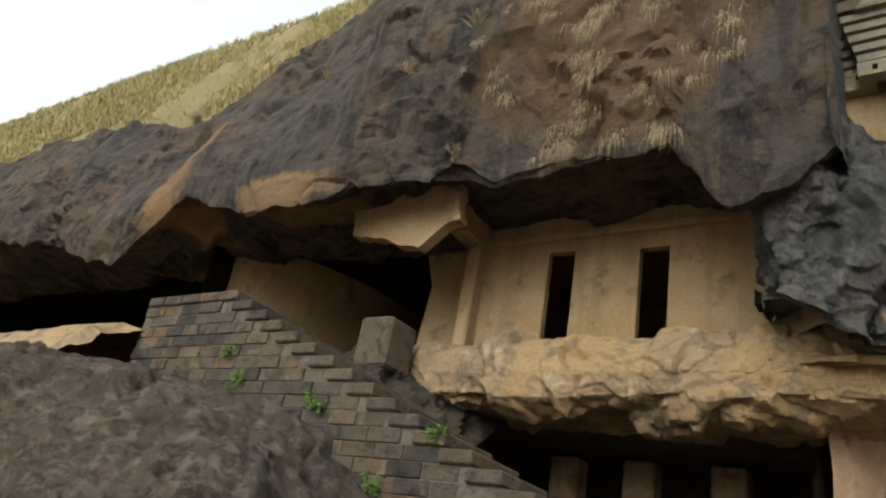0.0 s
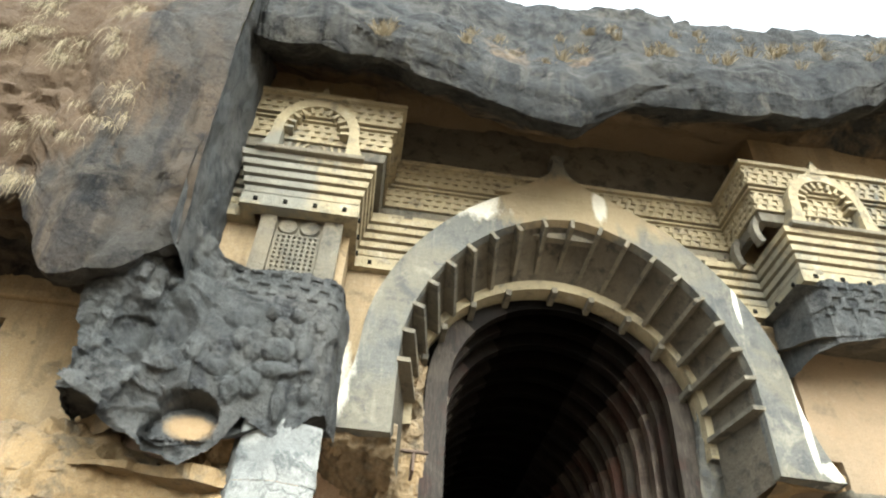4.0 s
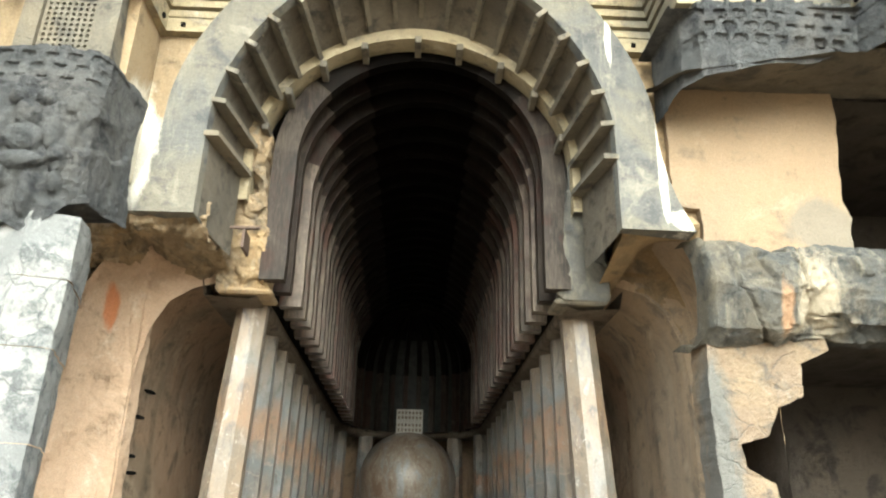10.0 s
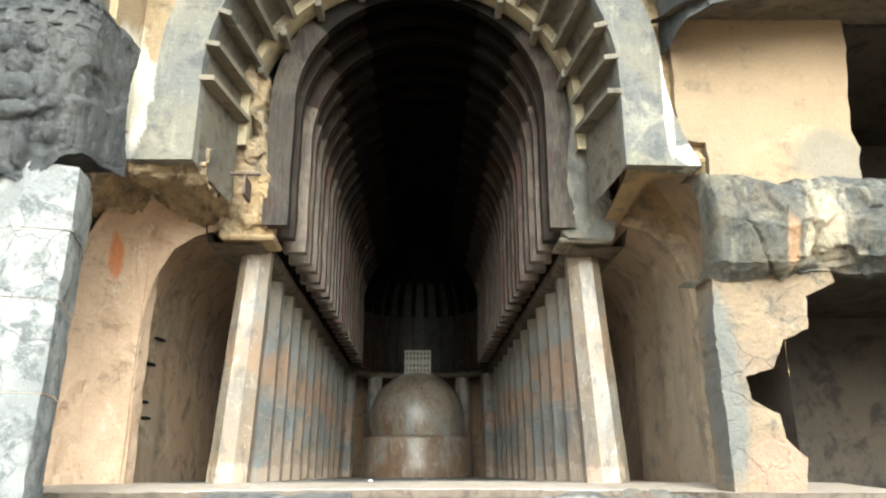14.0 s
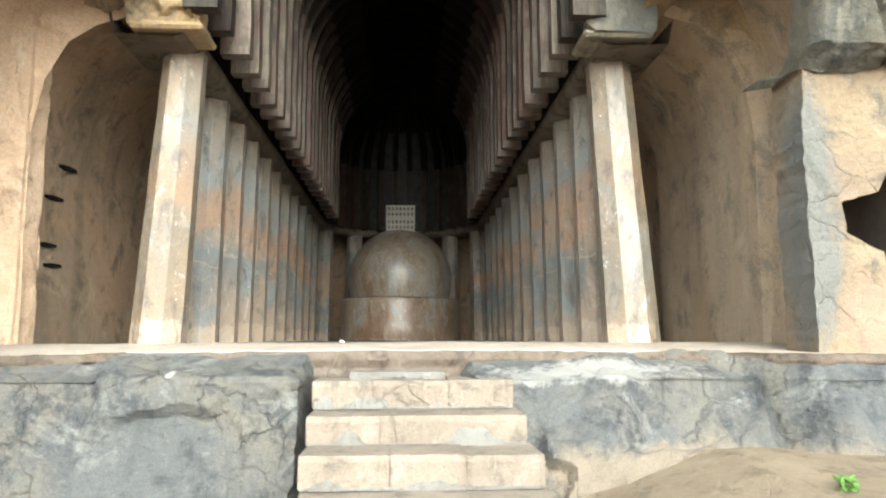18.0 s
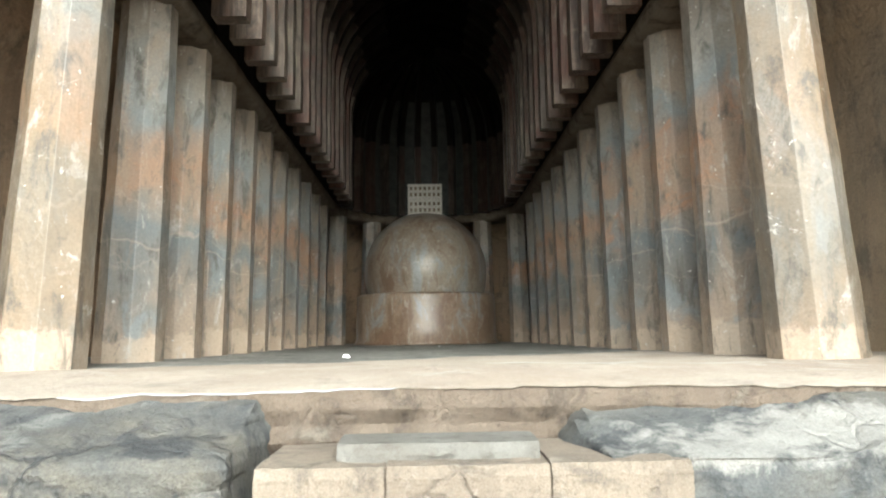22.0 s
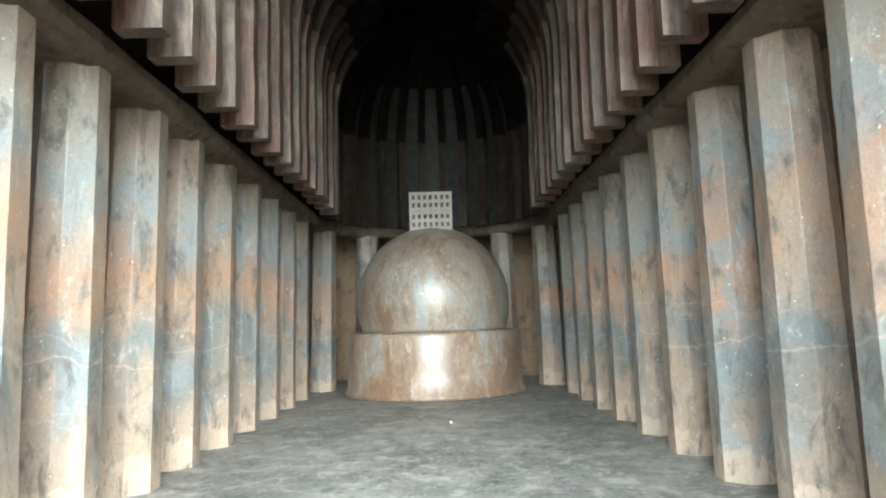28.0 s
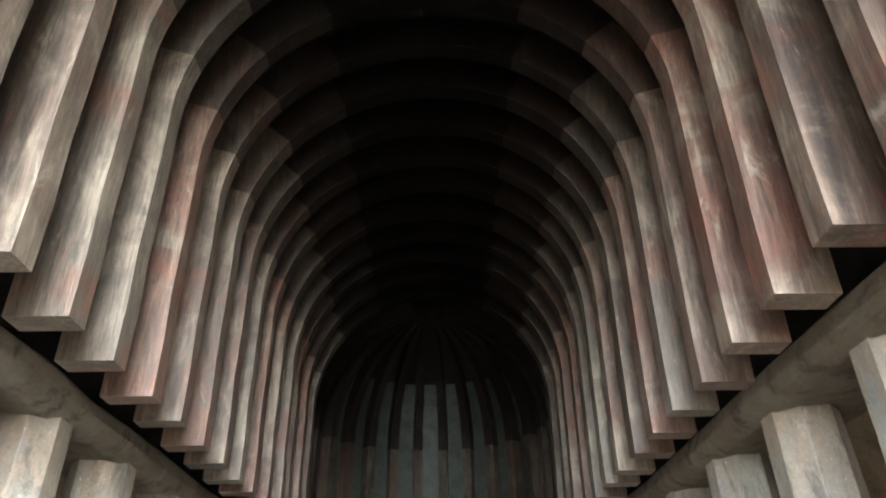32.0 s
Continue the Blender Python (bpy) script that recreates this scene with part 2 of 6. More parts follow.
M_PIER = stone("broken_pier_plaster", (0.4, 0.3, 0.19), (0.34, 0.25, 0.17), (0.17, 0.15, 0.125), (0.5, 0.43, 0.33), sc=1.5, bumpy=0.6, gain=0.72, marks=(((3.5, -2.0, 1.0), (0.28, 0.6, 1.2), (0.16, 0.165, 0.155), 0.85, 0.8, 2.5), ((4.2, -2.0, 0.2), (0.6, 0.6, 0.4), (0.42, 0.25, 0.18), 0.7, 0.8, 3.0)), cracks=0.6, crack_sc=2.0)
M_TAN = stone("ochre_rock", (0.42, 0.29, 0.15), (0.48, 0.355, 0.21), (0.2, 0.15, 0.095), (0.62, 0.52, 0.38), sc=0.8, stain_at=0.6, light_at=0.68, bumpy=0.35, gain=0.72, streak=0.35, marks=(((-3.62, -1.9, 4.6), (0.28, 0.8, 1.1), PALE_MARK, 0.95, 0.7, 3.0),))
M_TANROUGH = stone("broken_ochre_rock", (0.42, 0.29, 0.15), (0.34, 0.25, 0.15), (0.17, 0.14, 0.1), (0.6, 0.5, 0.36), sc=1.1, stain_at=0.52, light_at=0.62, bumpy=0.45, gain=0.82, cracks=0.6, crack_sc=0.8)
M_CORNICE = stone("carved_tan_stone", (0.46, 0.38, 0.235), (0.38, 0.315, 0.2), (0.2, 0.17, 0.125), (0.62, 0.55, 0.42), sc=1.5, stain_at=0.55, bumpy=0.4, gain=0.86, marks=(((-4.9, -3.1, 7.1), (1.2, 0.7, 1.0), (0.19, 0.19, 0.17), 0.8, 1.2, 1.6), ((6.2, -3.3, 7.4), (2.0, 1.0, 1.9), (0.11, 0.115, 0.11), 0.92, 1.0, 1.6), ((3.2, -2.4, 7.0), (0.4, 0.9, 0.7), (0.2, 0.195, 0.165), 0.7, 1.2, 2.0)))
M_GREYTAN = stone("weathered_grey_stone", (0.25, 0.225, 0.175), (0.33, 0.28, 0.2), (0.11, 0.105, 0.095), (0.5, 0.45, 0.36), sc=1.4, bumpy=0.45, gain=0.62)
M_ARCH = stone("arch_stone", (0.27, 0.27, 0.25), (0.36, 0.33, 0.26), (0.17, 0.175, 0.18), (0.6, 0.55, 0.44), sc=1.1, stain_at=0.56, light_at=0.63, bumpy=0.35, gain=0.47, drip=0.45, streak=0.5, marks=ARCH_MARKS)
M_BAND = stone("mottled_rock", (0.2, 0.175, 0.13), (0.12, 0.125, 0.12), (0.055, 0.058, 0.06), (0.42, 0.37, 0.28), sc=1.2, stain_at=0.57, light_at=0.64, bumpy=0.7, gain=0.72, drip=0.5, marks=(((4.75, -2.7, 2.95), (0.3, 0.9, 0.7), (0.55, 0.47, 0.34), 0.7, 1.2, 2.5), ((4.35, -2.6, 2.7), (0.12, 0.9, 0.4), (0.45, 0.26, 0.14), 0.7, 0.8, 3.0), ((6.2, -2.8, 2.9), (0.7, 0.9, 0.5), (0.5, 0.36, 0.2), 0.8, 1.0, 2.0)), cracks=0.5, crack_sc=1.2)
M_PINK = stone("pinkish_plaster_rock", (0.5, 0.36, 0.25), (0.43, 0.3, 0.2), (0.22, 0.155, 0.1), (0.58, 0.47, 0.36), sc=1.0, stain_at=0.63, bumpy=0.5, gain=1.12, marks=(((-4.15, -0.4, 3.0), (0.1, 0.5, 0.4), (0.5, 0.17, 0.06), 0.85, 0.8, 3.0), ((3.6, -2.0, 0.5), (0.25, 0.6, 0.9), (0.2, 0.2, 0.18), 0.8, 1.0, 2.5)))
M_AISLE = stone("aisle_rock", (0.33, 0.22, 0.14), (0.27, 0.2, 0.135), (0.13, 0.1, 0.07), (0.42, 0.32, 0.22), sc=1.0, bumpy=0.5, streak=0.4, gain=1.1, light_at=0.6)
# lighter tan rock, gain raised further for the daylight on this wall
M_JAMB = stone("lit_tan_jamb", (0.36, 0.265, 0.175), (0.31, 0.235, 0.165), (0.17, 0.145, 0.115), (0.46, 0.37, 0.265), sc=0.9, bumpy=0.35, streak=0.3, drip=0.3, gain=1.15, marks=(((3.75, -1.5, 1.0), (0.35, 0.6, 1.6), (0.17, 0.165, 0.15), 0.8, 0.9, 2.0),))
M_WHITE = stone("limewashed_stone", (0.42, 0.43, 0.42), (0.6, 0.6, 0.57), (0.2, 0.215, 0.22), (0.9, 0.9, 0.86), sc=2.2, stain_at=0.52, bumpy=0.45, gain=0.5, cracks=0.5, crack_sc=2.0)
M_PLATFORM = stone("platform_basalt", (0.24, 0.245, 0.24), (0.34, 0.31, 0.26), (0.11, 0.115, 0.125), (0.55, 0.54, 0.5), sc=1.5, stain_at=0.53, light_at=0.62, bumpy=0.6, gain=0.48, streak=0.3, marks=(((1.65, -1.8, -0.16), (1.15, 0.4, 0.16), (0.34, 0.325, 0.3), 0.9, 1.2, 6.0), ((-1.75, -2.1, -0.22), (0.055, 0.4, 0.05), (0.5, 0.5, 0.48), 1.0, 0.5, 6.0), ((-4.3, -2.3, -0.2), (0.5, 0.6, 0.1), (0.42, 0.42, 0.4), 0.9, 0.8, 5.0), ((2.5, -2.3, -1.0), (2.2, 0.8, 0.3), (0.26, 0.21, 0.155), 0.8, 1.0, 2.5)), cracks=0.7, crack_sc=1.9)
M_PAVE = stone("worn_forecourt", (0.53, 0.45, 0.37), (0.46, 0.375, 0.3), (0.33, 0.28, 0.235), (0.66, 0.62, 0.56), sc=1.1, stain_at=0.62, bumpy=0.4, gain=0.82, marks=(((0.6, 0.05, 0.0), (0.26, 0.07, 0.3), (0.6, 0.58, 0.53), 0.8, 0.7, 6.0), ((1.0, -0.1, 0.0), (0.2, 0.06, 0.3), (0.6, 0.58, 0.53), 0.7, 0.7, 6.0), ((1.75, -0.15, 0.0), (0.34, 0.07, 0.3), (0.6, 0.58, 0.53), 0.85, 0.7, 6.0)))
M_STEP = stone("step_stone", (0.43, 0.35, 0.27), (0.36, 0.29, 0.225), (0.23, 0.19, 0.155), (0.58, 0.52, 0.44), sc=2.0, bumpy=0.45, rand=True, gain=0.62, cracks=0.5, crack_sc=1.6)
M_MORTAR = stone("lime_mortar", (0.6, 0.57, 0.51), (0.5, 0.46, 0.4), (0.36, 0.32, 0.27), (0.72, 0.7, 0.65), sc=4.0, bumpy=0.5, gain=0.4)
M_JOINT = stone("grey_joint_mortar", (0.2, 0.18, 0.15), (0.15, 0.135, 0.11), (0.08, 0.075, 0.065), (0.28, 0.26, 0.22), sc=3.0, bumpy=0.5, gain=0.8)
M_BRICK = stone("dressed_basalt_block", (0.11, 0.1, 0.088), (0.165, 0.14, 0.11), (0.055, 0.052, 0.05), (0.3, 0.26, 0.19), sc=1.6, light_at=0.62, bumpy=0.6, rand=True, gain=0.75, tone=0.8)
M_EARTH = stone("dusty_earth", (0.33, 0.25, 0.17), (0.4, 0.31, 0.21), (0.2, 0.16, 0.11), (0.5, 0.43, 0.33), sc=1.6, bumpy=0.9, gain=0.98)
M_HILL = stone("dry_hill_soil", (0.36, 0.29, 0.17), (0.28, 0.26, 0.13), (0.14, 0.15, 0.06), (0.36, 0.29, 0.17), sc=0.6, bumpy=0.6, gain=0.8)


def maths(n, l, op, a, b=0.0, c=0.0):
    m = n.new("ShaderNodeMath")
    m.operation = op
    for sock, val in zip(m.inputs, (a, b, c)):
        if isinstance(val, (int, float)):
            sock.default_value = val
        else:
            l.new(val, sock)
    return m.outputs[0]


def pillar_stone(name="pillar_stone", bands=1.0, pale=0.0):
    """Polished old pillar rock: layers of the living rock run level through all pillars, over a pale worn foot."""
    m, n, l, b = mat(name, 0.5, 0.45)
    g = n.new("ShaderNodeNewGeometry")
    sep = n.new("ShaderNodeSeparateXYZ")
    l.new(g.outputs["Position"], sep.inputs["Vector"])
    z = sep.outputs["Z"]
    wm = n.new("ShaderNodeMapping")
    wm.inputs["Scale"].default_value = (1.0, 0.55, 1.0)
    l.new(g.outputs["Position"], wm.inputs["Vector"])
    w = wm.outputs["Vector"]
    v = coords(n, l, rand=True)
    vz = coords(n, l, scale=(1, 1, 0.4), rand=True)
    n1 = noise_node(n, l, w, 0.8, 6, 0.6, 0.6)
    n2 = noise_node(n, l, vz, 2.1, 7, 0.65, 0.7)
    n3 = noise_node(n, l, v, 9, 6, 0.7)
    n4 = noise_node(n, l, v, 45, 4, 0.7)
    n5 = noise_node(n, l, vz, 1.5, 6, 0.6, 1.2)
    n6 = noise_node(n, l, v, 2.6, 8, 0.7, 0.9)
    # level layers, bent and frayed a little
    h = maths(n, l, "MULTIPLY_ADD", n1, 0.9, z)
    h = maths(n, l, "MULTIPLY_ADD", n5, 0.7, h)
    h = maths(n, l, "MULTIPLY", maths(n, l, "SUBTRACT", h, 0.8), 0.3)
    c = ramp(n, l, h, [(0.0, (0.27, 0.205, 0.15)), (0.13, (0.25, 0.195, 0.15)), (0.22, (0.165, 0.15, 0.13)), (0.33, (0.135, 0.145, 0.145)), (0.4, (0.2, 0.17, 0.14)),
                         (0.5, (0.29, 0.185, 0.12)), (0.58, (0.24, 0.18, 0.14)), (0.68, (0.2, 0.21, 0.205)), (0.82, (0.25, 0.225, 0.19)), (0.97, (0.2, 0.16, 0.12))])
    c = mix(n, l, ramp(n, l, n2, [(0.5, 0.0), (0.68, 0.7)]), c, (0.28, 0.21, 0.15))
    c = mix(n, l, ramp(n, l, n5, [(0.58, 0.0), (0.7, 0.65)]), c, (0.195, 0.215, 0.22))
    hot = maths(n, l, "MULTIPLY", ramp(n, l, n6, [(0.58, 0.0), (0.76, 0.8)]), ramp(n, l, h, [(0.36, 0.0), (0.46, 1.0), (0.62, 1.0), (0.72, 0.0)]))
    c = mix(n, l, maths(n, l, "MULTIPLY", hot, bands), c, (0.33, 0.175, 0.1))
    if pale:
        # entrance pair: brownish tan overlay and white scuffs
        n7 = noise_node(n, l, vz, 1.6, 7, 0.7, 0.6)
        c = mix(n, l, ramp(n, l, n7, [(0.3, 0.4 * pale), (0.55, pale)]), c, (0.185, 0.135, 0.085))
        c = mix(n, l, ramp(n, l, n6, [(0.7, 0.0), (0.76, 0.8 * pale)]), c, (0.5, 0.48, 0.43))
    foot = maths(n, l, "MULTIPLY_ADD", n3, 0.16, maths(n, l, "MULTIPLY_ADD", n1, 0.28, z))
    c = mix(n, l, ramp(n, l, foot, [(0.46, 0.8), (0.5, 0.0)]), c, (0.38, 0.295, 0.22))
    n8 = noise_node(n, l, vz, 5.5, 7, 0.72, 0.5)
    c = mix(n, l, ramp(n, l, n8, [(0.24, 0.85), (0.45, 0.0), (0.64, 0.0), (0.84, 0.75)]), c, ramp(n, l, n8, [(0.45, (0.085, 0.075, 0.062)), (0.55, (0.4, 0.375, 0.34))]))
    # wandering scratched lines about a metre up
    for at, amount, sc in ((1.08, 0.3 * bands, 1.1), (1.36, 0.18 * bands, 1.7), (0.78, 0.15 * bands, 2.1)):
        wob = noise_node(n, l, w, sc, 4, 0.55, 0.4)
        d = maths(n, l, "ABSOLUTE", maths(n, l, "SUBTRACT", maths(n, l, "MULTIPLY_ADD", wob, 0.5, z), at + 0.25))
        c = mix(n, l, ramp(n, l, d, [(0.006, amount), (0.016, 0.0)]), c, (0.46, 0.38, 0.3))
    c = mix(n, l, ramp(n, l, n3, [(0.15, 0.45), (0.32, 0.0)]), c, (0.12, 0.1, 0.08))
    specks = noise_node(n, l, v, 24, 2, 0.5)
    c = mix(n, l, ramp(n, l, specks, [(0.93, 0.0), (0.97, 0.7)]), c, (0.6, 0.58, 0.53))
    c = mix(n, l, 0.3, c, ramp(n, l, n4, [(0.3, 0.5), (0.7, 1.0)]), "MULTIPLY")
    l.new(c, b.inputs["Base Color"])
    l.new(ramp(n, l, n3, [(0.3, 0.36), (0.7, 0.62)]), b.inputs["Roughness"])
    b.inputs["Coat Weight"].default_value = 0.3
    b.inputs["Coat Roughness"].default_value = 0.28
    bump(n, l, b, [(n2, 0.25, 0.05), (n3, 0.3, 0.015), (n4, 0.3, 0.004)])
    return m


def wood(name="old_teak", gain=1.0, rough=0.45, spec=0.5):
    m, n, l, b = mat(name, rough, spec)
    v = coords(n, l, scale=(1, 1, 0.1), rand=True)
    v2 = coords(n, l, rand=True)
    n1 = noise_node(n, l, v, 9, 8, 0.65, 0.4)
    n2 = noise_node(n, l, v2, 1.2, 6, 0.65, 0.8)
    n3 = noise_node(n, l, v, 38, 5, 0.7)
    info = n.new("ShaderNodeObjectInfo")
    c = mix(n, l, ramp(n, l, n1, [(0.3, 0.0), (0.7, 1.0)]), (0.06, 0.04, 0.033), (0.15, 0.105, 0.083))
    c = mix(n, l, ramp(n, l, info.outputs["Random"], [(0.0, 0.0), (0.3, 0.1), (0.5, 0.8), (0.7, 0.1), (1.0, 0.7)]), c, (0.145, 0.125, 0.105))
    hue = n.new("ShaderNodeMath")
    hue.operation = "FRACT"
    spread = n.new("ShaderNodeMath")
    spread.operation = "MULTIPLY"
    spread.inputs[1].default_value = 13.7
    l.new(info.outputs["Random"], spread.inputs[0])
    l.new(spread.outputs[0], hue.inputs[0])
    c = mix(n, l, ramp(n, l, hue.outputs[0], [(0.45, 0.0), (0.8, 0.55)]), c, (0.15, 0.075, 0.055))
    c = mix(n, l, ramp(n, l, n2, [(0.52, 0.0), (0.66, 0.75)]), c, (0.22, 0.18, 0.145))
    c = mix(n, l, ramp(n, l, n2, [(0.3, 0.55), (0.42, 0.0)]), c, (0.15, 0.06, 0.04))
    c = mix(n, l, 0.7, c, ramp(n, l, n3, [(0.25, 0.2), (0.75, 1.0)]), "MULTIPLY")
    v3 = coords(n, l, scale=(1, 1, 0.3), rand=True)
    n4 = noise_node(n, l, v3, 6.0, 8, 0.75, 1.0)
    c = mix(n, l, ramp(n, l, n4, [(0.2, 0.7), (0.4, 0.0), (0.66, 0.0), (0.8, 0.6)]), c, ramp(n, l, n4, [(0.45, (0.025, 0.02, 0.018)), (0.55, (0.27, 0.235, 0.2))]))
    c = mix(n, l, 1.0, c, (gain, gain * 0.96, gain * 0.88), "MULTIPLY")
    l.new(c, b.inputs["Base Color"])
    bump(n, l, b, [(n1, 0.45, 0.015), (n3, 0.5, 0.006)])
    return m


def stupa_stone(name, base, second, rough, blue=(0.26, 0.28, 0.285)):
    """Hand-polished rock: brown patches, bluish worn speckle, a hard sheen."""
    m, n, l, b = mat(name, rough, 0.6)
    v = coords(n, l)
    vz = coords(n, l, scale=(1, 1, 0.4))
    n1 = noise_node(n, l, v, 1.1, 7, 0.65, 0.6)
    n2 = noise_node(n, l, vz, 2.2, 7, 0.7, 0.8)
    n3 = noise_node(n, l, v, 16, 6, 0.7)
    n5 = noise_node(n, l, vz, 7.0, 7, 0.75, 0.4)
    c = mix(n, l, ramp(n, l, n1, [(0.35, 0.0), (0.62, 1.0)]), base, second)
    c = mix(n, l, ramp(n, l, n2, [(0.54, 0.0), (0.66, 0.75)]), c, (0.15, 0.082, 0.046))
    c = mix(n, l, ramp(n, l, n2, [(0.28, 0.7), (0.42, 0.0)]), c, blue)
    c = mix(n, l, ramp(n, l, n5, [(0.6, 0.0), (0.74, 0.5)]), c, (0.42, 0.4, 0.36))
    c = mix(n, l, ramp(n, l, n5, [(0.22, 0.5), (0.36, 0.0)]), c, (0.13, 0.1, 0.075))
    c = mix(n, l, 0.4, c, ramp(n, l, n3, [(0.3, 0.5), (0.7, 1.0)]), "MULTIPLY")
    l.new(c, b.inputs["Base Color"])
    l.new(ramp(n, l, n5, [(0.25, rough - 0.08), (0.75, rough + 0.14)]), b.inputs["Roughness"])
    b.inputs["Coat Weight"].default_value = 0.35
    b.inputs["Coat Roughness"].default_value = 0.3
    bump(n, l, b, [(n2, 0.1, 0.03), (n5, 0.12, 0.012), (n3, 0.2, 0.006)])
    return m


def floor_stone():
    m, n, l, b = mat("cave_floor", 0.62, 0.4)
    v = coords(n, l)
    n1 = noise_node(n, l, v, 0.9, 7, 0.65, 0.5)
    n2 = noise_node(n, l, v, 3.1, 8, 0.7, 0.6)
    n3 = noise_node(n, l, v, 22, 6, 0.7)
    c = mix(n, l, ramp(n, l, n1, [(0.35, 0.0), (0.65, 1.0)]), (0.13, 0.127, 0.116), (0.21, 0.2, 0.18))
    c = mix(n, l, ramp(n, l, n2, [(0.58, 0.0), (0.68, 0.6)]), c, (0.36, 0.345, 0.31))
    c = mix(n, l, ramp(n, l, n2, [(0.28, 0.7), (0.42, 0.0)]), c, (0.05, 0.048, 0.045))
    n5 = noise_node(n, l, v, 9.0, 8, 0.75, 0.5)
    c = mix(n, l, ramp(n, l, n5, [(0.62, 0.0), (0.76, 0.7)]), c, (0.4, 0.39, 0.36))
    c = mix(n, l, ramp(n, l, n5, [(0.2, 0.6), (0.36, 0.0)]), c, (0.06, 0.057, 0.052))
    c = mix(n, l, 0.45, c, ramp(n, l, n3, [(0.3, 0.45), (0.7, 1.0)]), "MULTIPLY")
    l.new(c, b.inputs["Base Color"])
    l.new(ramp(n, l, n3, [(0.3, 0.4), (0.65, 0.7)]), b.inputs["Roughness"])
    bump(n, l, b, [(n1, 0.04, 0.03), (n2, 0.06, 0.01), (n3, 0.5, 0.006)])
    return m


def plain(name, col, rough=0.8, var=0.35, sc=20, metal=0.0):
    m, n, l, b = mat(name, rough)
    v = coords(n, l, rand=True)
    n1 = noise_node(n, l, v, sc, 5, 0.65)
    c = mix(n, l, var, col, ramp(n, l, n1, [(0.3, 0.25), (0.7, 1.0)]), "MULTIPLY")
    l.new(c, b.inputs["Base Color"])
    b.inputs["Metallic"].default_value = metal
    bump(n, l, b, [(n1, 0.25, 0.008)])
    return m


def grass_mat(name, a, c2):
    m, n, l, b = mat(name, 0.8, 0.2)
    g = n.new("ShaderNodeNewGeometry")
    c = ramp(n, l, g.outputs["Random Per Island"], [(0.0, a), (0.6, c2), (1.0, tuple(0.6 * q for q in a))])
    l.new(c, b.inputs["Base Color"])
    return m


M_PILLAR = pillar_stone()
M_PILLARFRONT = pillar_stone("tan_pillar_stone", 0.35, 0.7)
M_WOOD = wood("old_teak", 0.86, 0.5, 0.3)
# darker teak copies put the vault's shade into the timber, more towards the crown
M_SHADEWOOD = wood("deep_shade_teak", 0.024, 0.85, 0.04)
M_DUSKWOOD = wood("shaded_teak", 0.07, 0.7, 0.1)
# serves the front ribs' own dark tone too
M_MIDWOOD = wood("mid_dark_teak", 0.3, 0.6, 0.2)
M_BOARD = plain("dark_grey_board", (0.024, 0.028, 0.023), 0.55, 0.7, 5)
M_DOME = stupa_stone("stupa_dome_stone", (0.215, 0.165, 0.12), (0.27, 0.225, 0.175), 0.42)
M_DRUM = stupa_stone("stupa_drum_stone", (0.18, 0.115, 0.07), (0.24, 0.17, 0.115), 0.46)
M_FLOOR = floor_stone()
M_HARMIKA = plain("harmika_stone", (0.37, 0.345, 0.305), 0.75)
# near-black gain puts the shade of vault, holes and far caves into the colour
M_SHELL = stone("shade_black_rock", (0.075, 0.068, 0.058), (0.11, 0.095, 0.075), (0.04, 0.038, 0.035), (0.15, 0.14, 0.12), sc=1.2, bumpy=0.4, gain=0.12, spec=0.08)
M_BEAM = stone("entablature_rock", (0.17, 0.13, 0.09), (0.22, 0.18, 0.135), (0.07, 0.058, 0.045), (0.3, 0.24, 0.17), sc=2.0, bumpy=0.7, gain=0.8)
M_DRYGRASS = grass_mat("dry_grass_blades", (0.24, 0.19, 0.12), (0.31, 0.26, 0.175))
M_HILLGRASS = grass_mat("hill_grass_blades", (0.4, 0.34, 0.18), (0.3, 0.29, 0.13))
M_GREEN = grass_mat("green_leaves", (0.07, 0.13, 0.03), (0.11, 0.19, 0.05))
M_IRON = plain("rusty_iron", (0.14, 0.1, 0.08), 0.7, metal=0.6)
M_WHITECHIP = plain("white_paper", (0.8, 0.8, 0.78), 0.8, var=0.1)


# ---- mesh helpers ----
def link(name, bm, material, parent=None, smooth=False):
    me = bpy.data.meshes.new(name)
    bm.normal_update()
    bm.to_mesh(me)
    bm.free()
    me.materials.append(material)
    if smooth:
        me.polygons.foreach_set("use_smooth", [True] * len(me.polygons))
    ob = new(name, me)
    if parent is not None:
        ob.parent = parent
        ob.matrix_parent_inverse = parent.matrix_world.inverted()
    return ob


def part(name, bm, material, parent, label="", smooth=False):
    ob = link(name, bm, material, parent, smooth)
    return tagged(ob, label) if label else ob


def thing(name, label, category, at=(0, 0, 0), group="", kind=""):
    ob = new(name)
    ob.empty_display_size = 0.2
    ob.matrix_world = Matrix.Translation(at)
    ob.location = at
    bpy.context.view_layer.update()
    return tagged(ob, label, category, group, kind)


def box(bm, lo, hi, bevel=0.0, m=None):
    c = [(a + b) / 2 for a, b in zip(lo, hi)]
    s = [abs(b - a) for a, b in zip(lo, hi)]
    g = bmesh.ops.create_cube(bm, size=1.0)
    vs = g["verts"]
    bmesh.ops.scale(bm, vec=s, verts=vs)
    bmesh.ops.translate(bm, vec=c, verts=vs)
    if bevel:
        es = list({e for v in vs for e in v.link_edges})
        r = bmesh.ops.bevel(bm, geom=es, offset=bevel, segments=1, affect="EDGES")
        vs = list({v for f in r["faces"] for v in f.verts} | {v for v in vs if v.is_valid})
    if m is not None:
        bmesh.ops.transform(bm, matrix=m, verts=[v for v in vs if v.is_valid])
    return vs


